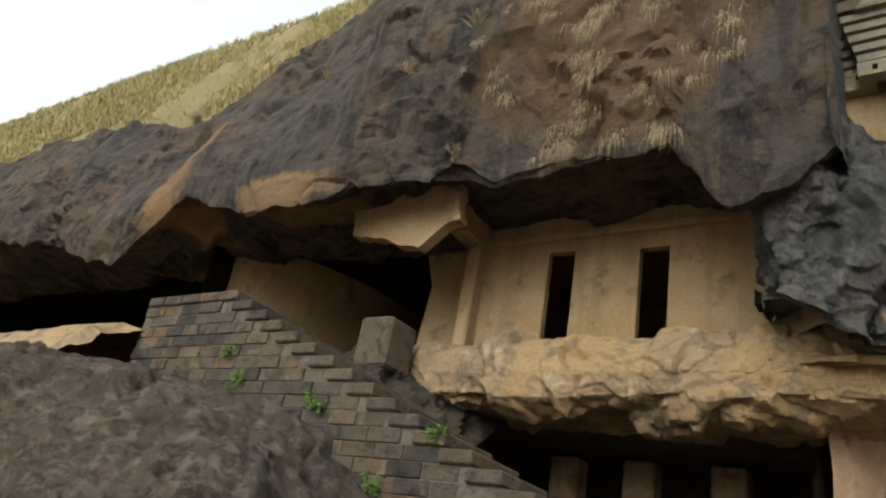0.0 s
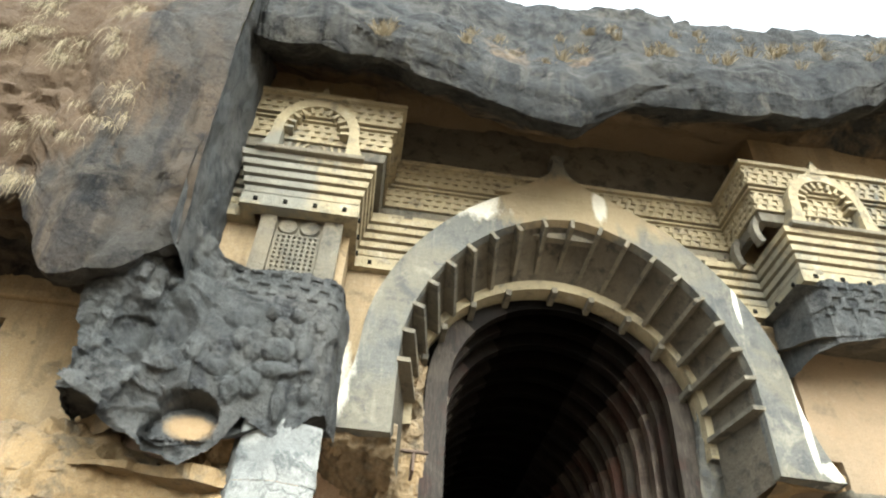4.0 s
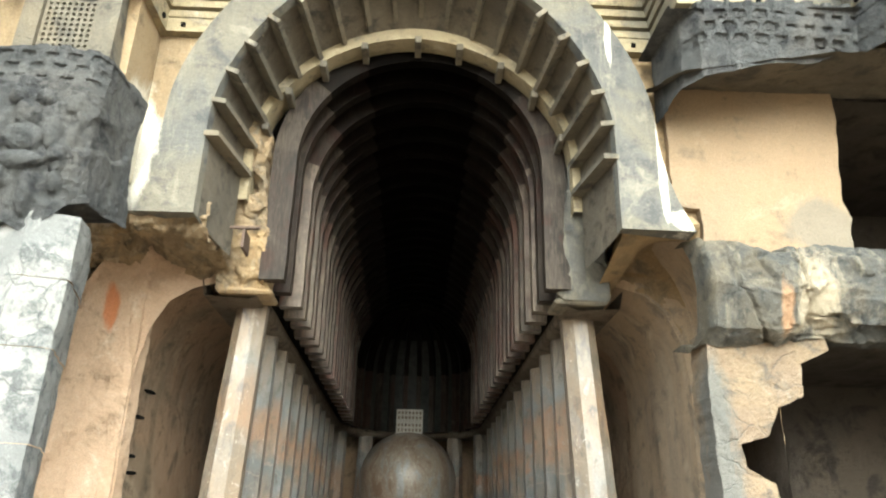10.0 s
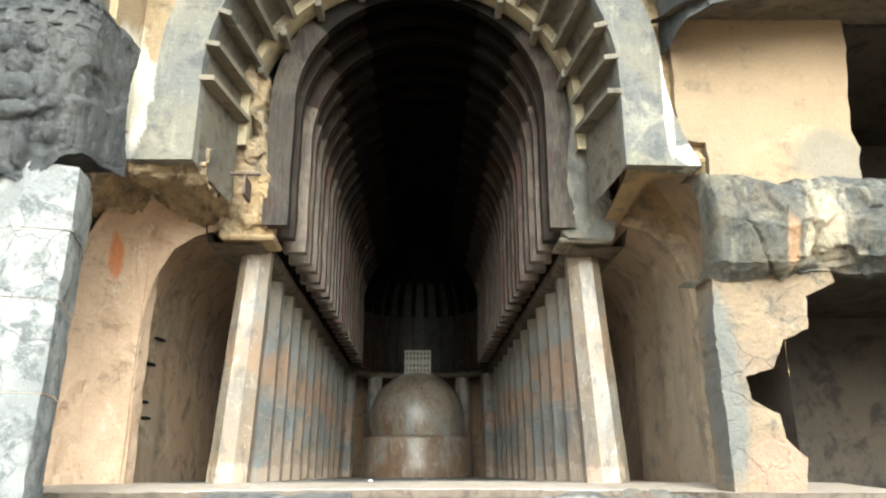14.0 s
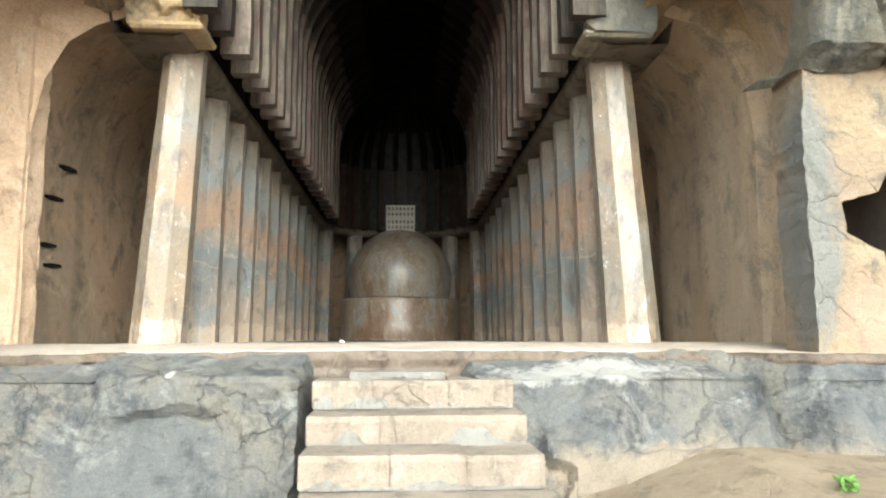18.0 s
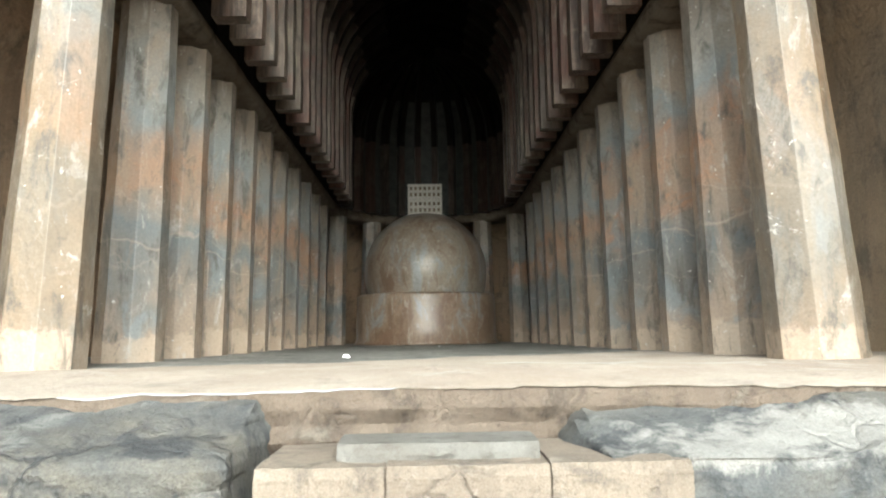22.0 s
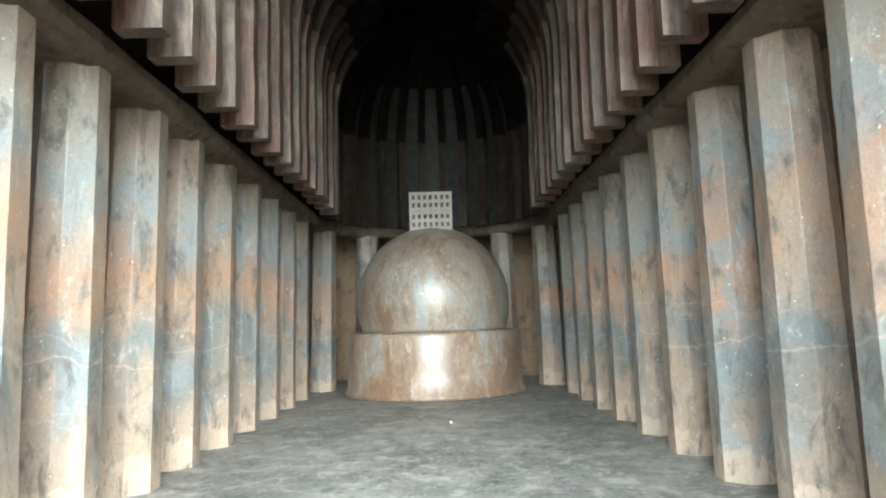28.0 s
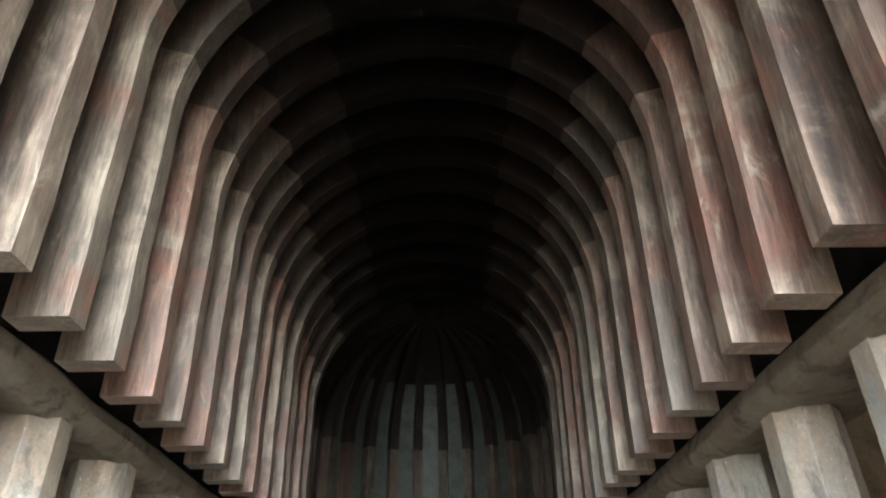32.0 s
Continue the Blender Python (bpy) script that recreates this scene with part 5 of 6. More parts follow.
REL_Z = [(-6.4, 3.3, 5.3), (-6.2, 3.1, 5.2), (-5.7, 2.75, 5.3), (-5.3, 2.6, 5.45), (-4.85, 2.5, 5.05), (-4.55, 2.75, 5.15), (-4.36, 3.12, 5.18), (-3.95, 2.88, 5.2), (-3.6, 3.25, 5.15), (-3.42, 3.4, 5.1)]


FIGURES = [(-4.12, 4.2, 0.12, 0.15, 0.13), (-4.12, 3.92, 0.2, 0.16, 0.12), (-3.84, 4.02, 0.09, 0.2, 0.1), (-4.4, 3.95, 0.1, 0.2, 0.09), (-4.1, 3.66, 0.26, 0.09, 0.1), (-3.76, 3.7, 0.1, 0.16, 0.08),
           (-4.0, 3.3, 0.11, 0.26, 0.16), (-4.55, 4.0, 0.1, 0.14, 0.12), (-4.25, 4.4, 0.09, 0.09, 0.12), (-3.98, 4.42, 0.09, 0.09, 0.12), (-4.55, 3.35, 0.1, 0.15, 0.12), (-3.75, 3.45, 0.09, 0.14, 0.12), (-4.36, 3.5, 0.12, 0.18, 0.1), (-4.65, 4.25, 0.16, 0.1, 0.08), (-3.7, 4.35, 0.08, 0.12, 0.08), (-4.7, 3.7, 0.12, 0.2, 0.08)]


def relief_fn(u, v):
    x, y = along(RELIEF, 1 - u)
    z0, z1 = lerp_table(REL_Z, x)
    z = z0 + (z1 - z0) * v
    out = 0.12 * math.sin(math.pi * v)
    if x > -5.0 and y < -3.0:
        out += 0.022 * noise.fractal(Vector((x * 7, 0, z * 7)), 0.7, 2.1, 4)
        for fx, fz, a, b, h in FIGURES:
            q = ((x - fx) / a) ** 2 + ((z - fz) / b) ** 2
            if q < 1:
                out += 0.85 * h * math.sqrt(1 - q)
        if z > 4.55:
            cx = ((x + 5.0) / 0.25 + (0.5 if int((5.12 - z) / 0.17) % 2 else 0.0)) % 1.0
            cz = ((5.12 - z) / 0.17) % 1.0
            if 0.25 < cx < 0.8 and 0.3 < cz < 0.75:
                out -= 0.035
    q = ((x + 4.92) / 0.32) ** 2 + ((z - 3.05) / 0.26) ** 2
    if q < 1:
        out -= 0.7 * (1 - q) ** 0.3
    if x < -5.0:
        out += 0.25 * noise.noise(Vector((x * 1.3, y, z * 1.6)))
    return (x, y - out, z)


rel = rock_sheet("carved_relief", relief_fn, 280, 160, 0.26, 1.15, M_BLUE, fade=lambda u, v: 1.5 - 1.15 * max(0.0, min(1.0, (u - 0.38) / 0.16)), rock="block")
tagged(rel, "weathered blue-grey carved stone relief on broken rock", "relief")
bm = bmesh.new()
vt = [bm.verts.new((x, y, lerp_table(REL_Z, x)[1] - 0.06)) for x, y in RELIEF]
bm.faces.new(vt)
part("top", bm, M_BLUE, rel)
bm = bmesh.new()
vt = [bm.verts.new((x, y, lerp_table(REL_Z, x)[0] + 0.08)) for x, y in RELIEF]
bm.faces.new(vt)
part("underside", bm, M_BLUE, rel)

# limewashed masonry prop under the relief
th = thing("masonry_prop", "grey-white limewashed stone prop under the carved relief", "prop", (-3.9, -3.2, -1.9))
zs = [-2.0, -1.1, -0.1, 0.85, 1.75, 2.45, 3.15]
for k, (a, b) in enumerate(zip(zs, zs[1:])):
    def prop_fn(u, v, a=a, b=b, k=k):
        path = [(-3.7, -2.3), (-3.48, -2.9), (-3.45, -3.2), (-3.9, -3.34), (-4.3, -3.25), (-4.42, -2.9), (-4.45, -2.4)]
        x, y = along(path, 1 - u)
        return (x - 0.1 + 0.015 * k, y, a + 0.003 + (b - a - 0.006) * v)
    o = rock_sheet("stone", prop_fn, 40, 22, 0.1, 1.8, M_WHITE, parent=th)
# ---- rock round the side openings under the arch feet ----
def under_left(u, v):
    x = -5.7 + 3.1 * u
    top = lerp_table([(-5.7, 3.2), (-4.6, 3.4), (-4.08, 3.5), (-3.74, 3.8), (-3.34, 3.66), (-2.87, 3.5), (-2.3, 3.4)], x)[0]
    prof = [(-1.7, 3.95), (-1.95, 3.75), (-1.8, 3.55 if x < -3.9 else 3.66), (-1.1, top + 0.1), (-0.2, top), (0.3, top + 0.1)]
    y, z = along(prof, v)
    return (x, y, z)


tagged(rock_sheet("rock_soffit_left", under_left, 130, 90, 0.34, 1.7, M_TANROUGH, faces_out=-1, rock="block"), "rough broken ochre rock under the arch foot", "rock", kind="structure")


def under_right(u, v):
    x = 2.62 + 0.95 * u
    top = lerp_table([(2.3, 3.4), (2.94, 3.55), (3.1, 3.85), (3.62, 4.15), (3.98, 3.75), (4.25, 3.2), (5, 3.0)], x)[0]
    prof = [(-1.6, 4.3), (-2.05, 3.85), (-1.8, 3.72), (-0.9, top + 0.1), (-0.2, top), (0.4, top)]
    y, z = along(prof, v)
    return (x, y, z)


tagged(rock_sheet("rock_soffit_right", under_right, 40, 26, 0.06, 1.5, M_TAN, faces_out=-1), "ochre rock hollow under the arch foot", "rock", kind="structure")


def jamb_left(u, v):
    x, y = along([(-5.9, -1.9), (-5.4, -1.1), (-4.9, -0.6), (-4.3, -0.48), (-3.77, -0.36), (-3.74, 0.0)], u)
    return (x, y, -0.2 + 4.0 * v)


tagged(rock_sheet("wall_jamb_left", jamb_left, 110, 110, 0.13, 1.5, M_PINK), "rough pinkish plastered rock wall beside the hall", "wall", kind="structure")


def jamb_right(u, v):
    z = -0.2 + 4.6 * v
    bow = 0.25 * math.sin(min(1.0, max(0.0, z / 3.9)) * math.pi)
    # inner stretch covers the aisle wall with the brightened jamb rock
    x, y = along([(3.86, 2.6), (3.87, 1.2), (3.9, 0.2), (3.96 + bow * 0.6, -0.6), (3.9 + bow * 0.7, -1.1), (3.72, -1.6), (3.62, -1.9)], u)
    if z > 3.0:
        x -= 0.5 * ((z - 3.0) / 1.1) ** 2
    if y > -0.3:
        x = min(x, lerp_table([(-0.05, 3.95), (2.2, 3.98), (2.8, 3.9), (3.25, 3.7), (3.5, 3.4), (3.6, 3.0)], z)[0] - 0.07)
    return (x, y, z)


tagged(rock_sheet("wall_jamb_right", jamb_right, 110, 80, 0.05, 1.2, M_JAMB, faces_out=1), "smooth tan curved rock wall beside the hall", "wall", kind="structure")
# dark slivers just proud of the aisle wall stand for shaded holes
for y, z in ((0.75, 0.9), (0.6, 1.12), (0.7, 1.68), (1.0, 2.1)):
    bm = bmesh.new()
    rows = [[(x, y + d * k, z + 0.05 * d * k + e * (1 - 0.5 * abs(d))) for e in (-0.035, 0.03)] for x in (-4.0, -3.945) for k in (0.2,) for d in (-1.0, -0.3, 0.4, 1.0)]
    loft(bm, [rows[0] + rows[4][::-1], rows[1] + rows[5][::-1], rows[2] + rows[6][::-1], rows[3] + rows[7][::-1]], closed=True, caps=True)
    bmesh.ops.recalc_face_normals(bm, faces=bm.faces)
    tagged(link("peg_hole_shade", bm, M_SHELL), "dark sliver standing for a shaded peg hole in the aisle wall", "hole", "peg holes of the aisle")

# iron bracket on the arch foot
th = thing("iron_bracket", "small rusty iron T bracket on the rock", "bracket", (-2.3, -1.2, 3.9))
bm = bmesh.new()
box(bm, (-2.5, -1.21, 3.93), (-2.1, -1.15, 3.965), 0.006)
part("arm", bm, M_IRON, th)
bm = bmesh.new()
box(bm, (-2.33, -1.2, 3.66), (-2.29, -0.85, 3.93), 0.006)
part("stem", bm, M_IRON, th)

# ---- broken storeys beside the arch ----
bm = bmesh.new()
slab(bm, ragged([(3.62, 3.45), (5.5, 3.3), (5.58, 4.05), (5.5, 4.3), (5.62, 5.2), (5.66, 6.0), (3.3, 6.0), (3.3, 4.15), (3.62, 4.1)], 0.1, 0.03), -1.98, -1.5)
tagged(link("wall_upper_cell", bm, M_CELL), "smooth ochre wall of the broken upper cell", "wall", kind="structure")


def shell(name, lo, hi, material, label):
    """A hollow cell, open in front."""
    bm = bmesh.new()
    (x0, y0, z0), (x1, y1, z1) = lo, hi
    q = [(x0, z0), (x1, z0), (x1, z1), (x0, z1)]
    a = [bm.verts.new((x, y0, z)) for x, z in q]
    b = [bm.verts.new((x, y1, z)) for x, z in q]
    bm.faces.new(b)
    for i in range(4):
        j = (i + 1) % 4
        bm.faces.new((a[i], a[j], b[j], b[i]))
    return tagged(link(name, bm, material), label, "wall", kind="structure")


# cell insides in the dimmed rock, their shade put into its colour
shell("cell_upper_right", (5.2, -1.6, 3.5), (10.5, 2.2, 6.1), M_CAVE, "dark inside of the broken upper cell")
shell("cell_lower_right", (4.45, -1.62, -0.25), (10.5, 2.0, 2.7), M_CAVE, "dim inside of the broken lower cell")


def rail_right(u, v):
    x, y = along([(3.2, -2.0), (3.25, -2.85), (3.42, -3.1), (4.3, -3.15), (5.45, -3.1), (5.6, -3.5), (6.6, -3.6), (9.5, -3.7)], u)
    low = 5.42 + 0.38 * max(0.0, min(1.0, (x - 3.3) / 2.0)) + 0.1 * noise.noise(Vector((x * 2, 3, 1)))
    z = low + (6.5 - low) * v
    dent = 0.0
    if z > 5.85:
        cx = ((x + 0.5 * y) / 0.25 + (0.5 if int((6.4 - z) / 0.17) % 2 else 0.0)) % 1.0
        cz = ((6.4 - z) / 0.17) % 1.0
        if 0.25 < cx < 0.8 and 0.3 < cz < 0.75:
            dent = 0.04
    return (x, y + 0.12 * (1 - v) + dent, z)


rr = rock_sheet("broken_railing", rail_right, 300, 70, 0.12, 1.7, M_BLUE, faces_out=1)
tagged(rr, "broken blue-grey carved railing of the balcony", "railing")
bm = bmesh.new()
loft(bm, [[(3.02, -1.9, 5.9), (4.2, -1.9, 5.92), (5.5, -1.9, 5.95), (10, -1.9, 5.95)], [(3.1, -2.4, 5.72), (4.2, -2.45, 5.8), (5.5, -2.5, 5.88), (10, -2.6, 5.9)], [(3.22, -2.95, 5.5), (4.2, -3.05, 5.64), (5.5, -3.1, 5.84), (10, -3.6, 5.86)]])
bmesh.ops.subdivide_edges(bm, edges=bm.edges, cuts=12, use_grid_fill=True)
for v in bm.verts:
    v.co.z += 0.05 * noise.fractal(v.co * 1.8, 0.8, 2.1, 4)
part("soffit", bm, M_SOFFIT, rr, smooth=True)
bm = bmesh.new()
loft(bm, [[(3.02, -1.9, 6.4), (4.2, -1.9, 6.4), (5.5, -1.9, 6.4), (10, -1.9, 6.4)], [(3.05, -3.0, 6.4), (4.2, -3.1, 6.4), (5.5, -3.2, 6.4), (10, -3.6, 6.4)]])
part("top", bm, M_BLUE, rr)
for x, w in ((3.5, 0.16), (3.85, 0.1), (4.05, 0.12), (4.4, 0.13), (4.62, 0.1), (5.9, 0.18), (6.3, 0.14)):
    y = -2.85 if x < 5.5 else -3.2
    bm = bmesh.new()
    lathe(bm, [(w, 6.38), (w * 0.85, 6.55), (w * 1.05, 6.7), (w * 0.7, 6.85)], 10, x, y)
    tagged(link("broken_stub", bm, M_GREYTAN), "broken grey stub of a carved pilaster", "stub", "stubs on the railing")


def band_right(u, v):
    x = 3.42 + 6.5 * max(0.0, u - 0.02) ** 1.2
    prof = [(-1.5, 2.5), (-2.05, 2.35), (-2.35, 2.5), (-2.5, 2.9), (-2.42, 3.3), (-2.2, 3.6), (-1.9, 3.7)]
    y, z = along(prof, v)
    z += 0.12 * noise.noise(Vector((x * 1.3, 0, 5)))
    if u < 0.05:
        y += 0.45 * (1 - u / 0.05) ** 2
    sag = -0.15 * max(0.0, 1 - abs(x - 3.6) / 0.5) if v < 0.4 else 0.0
    return (x, y, z + sag)


tagged(rock_sheet("rock_band_right", band_right, 210, 90, 0.4, 1.0, M_BAND, fade=lambda u, v: min(1.0, 0.12 + u * 12) * min(1.0, 0.3 + 4 * v)), "bulging grey weathered rock between the broken cells", "rock", kind="structure")


bm = bmesh.new()
slab(bm, ragged([(3.9, -0.08), (4.3, -0.08), (4.34, 0.3), (4.12, 0.5), (4.08, 0.78), (3.8, 0.92), (3.76, 1.18), (4.08, 1.28), (4.24, 1.6), (4.55, 1.74), (4.6, 2.12), (4.95, 2.3), (4.9, 2.5), (3.48, 2.5), (3.47, 1.4), (3.48, 0.4), (3.48, -0.08)], 0.05, 0.022), -2.0, -1.5, 0.04)
tagged(link("wall_broken_pier", bm, M_PIER), "broken plastered pier with a ragged edge", "wall", kind="structure")
th = thing("lattice_window", "small stone lattice window deep in the broken cell", "window", (5.6, 1.95, 1.5))
bm = bmesh.new()
for i in range(6):
    box(bm, (5.35 + 0.14 * i, 1.9, 1.3), (5.41 + 0.14 * i, 1.99, 1.78))
for j in range(5):
    box(bm, (5.35, 1.9, 1.3 + 0.11 * j), (6.11, 1.985, 1.34 + 0.11 * j))
part("bars", bm, M_GREYTAN, th)
# black plate paints the shade behind the lattice bars
bm = bmesh.new()
box(bm, (5.36, 1.96, 1.3), (6.1, 1.995, 1.78))
part("backing", bm, M_SHELL, th)


# ---- rock-cut cells beside the hall ----
def wall_with_doors(name, x0, x1, z0, z1, y0, y1, doors, material, label):
    bm = bmesh.new()
    xs = [x0]
    for a, b, c, d in doors:
        xs += [a, b]
    xs.append(x1)
    for i in range(len(xs) - 1):
        if i % 2 == 0:
            box(bm, (xs[i], y0, z0), (xs[i + 1], y1, z1))
    for a, b, c, d in doors:
        box(bm, (a, y0, z0), (b, y1, c))
        box(bm, (a, y0, d), (b, y1, z1))
    bmesh.ops.remove_doubles(bm, verts=bm.verts, dist=1e-4)
    return tagged(link(name, bm, material), label, "wall", kind="structure")


wall_with_doors("wall_cell", -11.5, -5.9, 2.6, 5.6, -2.1, -1.96, [(-9.98, -9.5, 3.26, 4.85), (-8.4, -7.93, 3.26, 4.77)], M_TAN, "smooth ochre cell wall with two narrow doorways")
shell("cell_inside", (-11.4, -1.95, 2.9), (-6.2, 2.0, 5.5), M_AISLE, "dark inside of the cell")
# cornice line where wall and ceiling meet, and the pilaster at its end
bm = bmesh.new()
box(bm, (-11.4, -2.2, 5.06), (-6.3, -2.08, 5.2), 0.02)
tagged(link("trim", bm, M_TAN), "plain ledge under the cell ceiling", "trim", kind="structure")
bm = bmesh.new()
for lo, hi in (((-11.48, -2.4, 3.1), (-11.22, -1.8, 5.3)), ((-11.55, -2.95, 5.0), (-11.2, -2.0, 5.7))):
    box(bm, lo, hi, 0.04)
tagged(link("cell_pilaster", bm, M_TAN), "broken ochre pilaster at the end of the cell wall", "pilaster")
# curved end of the cell wall towards the relief
def cell_end(u, v):
    x, y = along([(-6.95, -2.12), (-6.5, -2.3), (-6.25, -2.75), (-6.1, -3.0)], u)
    z = 3.1 + 2.3 * v
    return (x + 0.55 * (1 - v) ** 2 * u, y, z)


tagged(rock_sheet("wall_cell_end", cell_end, 14, 24, 0.05, 1.4, M_TAN), "curved ochre end wall of the cell", "wall", kind="structure")
# solid black wedge paints the shade of a triangular break
bm = bmesh.new()
slab(bm, [(-6.62, 3.72), (-6.3, 3.5), (-6.62, 3.5)], -2.58, -2.3)
tagged(link("niche_shade", bm, M_SHELL), "small dark wedge standing for a shaded break in the cell wall", "niche")


def ledge_fn(u, v):
    x = -12.3 + 8.0 * u
    prof = [(-1.7, 3.16), (-2.3, 3.14), (-2.7, 3.06), (-2.95, 2.8), (-3.05, 2.45), (-2.98, 2.12), (-2.5, 1.98), (-1.4, 2.0)]
    y, z = along(prof, v)
    return (x, y + 0.2 * noise.noise(Vector((x * 0.9, 0, 2))), z + (0.25 * max(0, (x + 6.5) / 2.4) * (v < 0.5) * -1))


tagged(rock_sheet("rock_ledge", ledge_fn, 300, 90, 0.38, 0.75, M_TANROUGH, faces_out=-1, rock="block", fade=lambda u, v: 0.15 if v < 0.16 else 1.0), "broken ochre rock ledge in front of the cells", "rock", kind="structure")
# second bay: room painted black for its shade, hanging broken slab, piers
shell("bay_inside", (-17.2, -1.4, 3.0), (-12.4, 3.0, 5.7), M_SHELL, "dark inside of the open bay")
bm = bmesh.new()
slab(bm, [(-12.75, 3.0), (-11.6, 3.0), (-11.6, 5.6), (-12.95, 5.6), (-12.6, 4.6)], -1.75, -1.2)
tagged(link("wall_bay", bm, M_TAN), "ochre wall beside the open bay", "wall", kind="structure")
def bay_curve(u, v):
    x, y = along([(-17.7, -2.6), (-17.2, -2.5), (-16.8, -1.9), (-16.3, -1.0), (-15.9, 0.3), (-15.8, 2.4)], u)
    return (x, y, 2.6 + 3.1 * v)


tagged(rock_sheet("wall_bay_side", bay_curve, 26, 18, 0.08, 1.0, M_TAN), "ochre side wall curving into the open bay", "wall", kind="structure")
bm = bmesh.new()
slab(bm, ragged([(-13.2, 6.0), (-13.07, 5.45), (-12.82, 4.6), (-12.1, 4.46), (-11.75, 4.3), (-11.36, 4.23), (-11.1, 4.42), (-10.9, 4.58), (-10.66, 4.62), (-10.72, 4.95), (-10.8, 6.0)], 0.08, 0.04), -3.9, -3.68, 0.03)
tagged(link("hanging_slab", bm, M_TAN), "broken ochre slab hanging from the cliff lip", "rock")
bm = bmesh.new()
box(bm, (-12.3, -3.8, 2.3), (-11.65, -3.1, 3.12), 0.05)
tagged(link("stone_block", bm, M_BRICK), "grey dressed stone block on the ledge", "block")


def shelf_rock(u, v):
    x = -15.0 + 4.2 * u
    prof = [(-2.0, 3.0), (-3.2, 3.0 - 0.5 * u), (-4.2, 2.6 - 0.9 * u), (-4.6, 1.8 - 0.9 * u), (-4.6, 0.2), (-4.4, -1.8)]
    y, z = along(prof, v)
    back = max(0.0, (u - 0.75) / 0.25)
    return (x, y + 1.6 * back ** 2, z - 0.5 * back)


tagged(rock_sheet("rock_shelf", shelf_rock, 130, 100, 0.4, 1.1, M_CLIFF, faces_out=-1, rock="block"), "dark tumbled rock behind the stair", "rock", kind="structure")
# far cave blackened and lower cave dimmed by colour, as unlit
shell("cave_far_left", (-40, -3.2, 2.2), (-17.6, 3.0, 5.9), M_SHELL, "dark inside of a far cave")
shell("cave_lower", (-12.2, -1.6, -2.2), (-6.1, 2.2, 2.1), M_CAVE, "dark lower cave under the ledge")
for x in (-10.6, -9.2, -7.7, -6.2):
    bm = bmesh.new()
    box(bm, (x - 0.28, 0.6, -2.2), (x + 0.28, 1.1, 2.05), 0.04)
    tagged(link("cave_pier", bm, M_AISLE), "square ochre pier deep in the lower cave", "pier", "piers of the lower cave")

# side masses that close the rock behind everything
for lo, hi, nm in (((-60, 2.5, -3), (-4.3, 4.0, 14), "rock_mass_left"), ((4.3, 2.4, -3), (45, 4.0, 15), "rock_mass_right"), ((10.2, -3.2, -3), (45, 2.6, 9.6), "rock_mass_end")):
    bm = bmesh.new()
    box(bm, lo, hi)
    tagged(link(nm, bm, M_CLIFF), "dark rock mass of the hill", "rock", kind="structure")
bm = bmesh.new()
box(bm, (-4.5, -1.5, 7.8), (4.5, 16.5, 14))
tagged(link("rock_mass_over", bm, M_CLIFF), "rock of the hill over the hall", "rock", kind="structure")

# ---- mound and boulder in front of the stair ----
def mound(u, v):
    x = -26 + 18.6 * u
    top = lerp_table([(-26, 1.5), (-14, 1.2), (-11.6, 0.92), (-11.1, 0.8), (-9.7, 0.62), (-9.2, 0.4), (-8.8, 0.0), (-8.5, -0.4), (-8.0, -1.2), (-7.4, -2.4)], x)[0]
    low = ground_z(x, -10) - 0.3
    prof = [(-11.3, low), (-10.2, low + 0.35 * (top - low)), (-9.2, low + 0.72 * (top - low)), (-8.2, low + 0.95 * (top - low)), (-7.2, top), (-6.0, top - 0.5)]
    y, z = along(prof, v)
    q = ((x + 13.9) / 0.9) ** 2 + ((z + 0.55) / 0.55) ** 2
    if q < 1 and y < -7.5:
        y += 2.2 * (1 - q) ** 0.5
    return (x, y, z)


tagged(rock_sheet("rock_mound", mound, 340, 170, 0.34, 1.2, M_MOUND, rock="grain"), "big weathered dark boulder mass beside the stair", "rock", kind="structure")

def far_shelf(u, v):
    x = -34 + 18.7 * u
    prof = [(-7.2, 0.4), (-6.7, 1.4), (-6.2, 2.05), (-5.4, 2.45), (-3.4, 2.6), (-2.6, 2.6)]
    y, z = along(prof, v)
    return (x, y, z)


tagged(rock_sheet("rock_far_shelf", far_shelf, 90, 40, 0.3, 0.8, M_TANROUGH, rock="block"), "tan broken rock shelf in front of the far cave", "rock", kind="structure")

# ---- masonry stair to the cells ----
stair = thing("stone_stair", "old stair of dressed basalt blocks climbing to the cells", "stair", (-10, -5.5, -2))
TOPX, TOPZ, TREAD, RISE = -13.24, 2.89, 0.375, 0.178
YF, YB = -5.5, -4.5


def stair_top(x):
    if x < TOPX:
        return TOPZ
    return TOPZ - RISE * (1 + math.floor((x - TOPX) / TREAD))


bm = bmesh.new()
pts = [(-15.4, -2.3), (-15.4, TOPZ - 0.14)]
for k in range(26):
    x = TOPX + TREAD * k
    z = TOPZ - RISE * k
    pts += [(x, z - 0.14), (x, z - RISE - 0.14)]
pts += [(TOPX + TREAD * 25 + 0.05, -2.3)]
slab(bm, pts, YF, YB)
part("core", bm, M_JOINT, stair, "pale mortar in the joints")
mesh_cache = {}


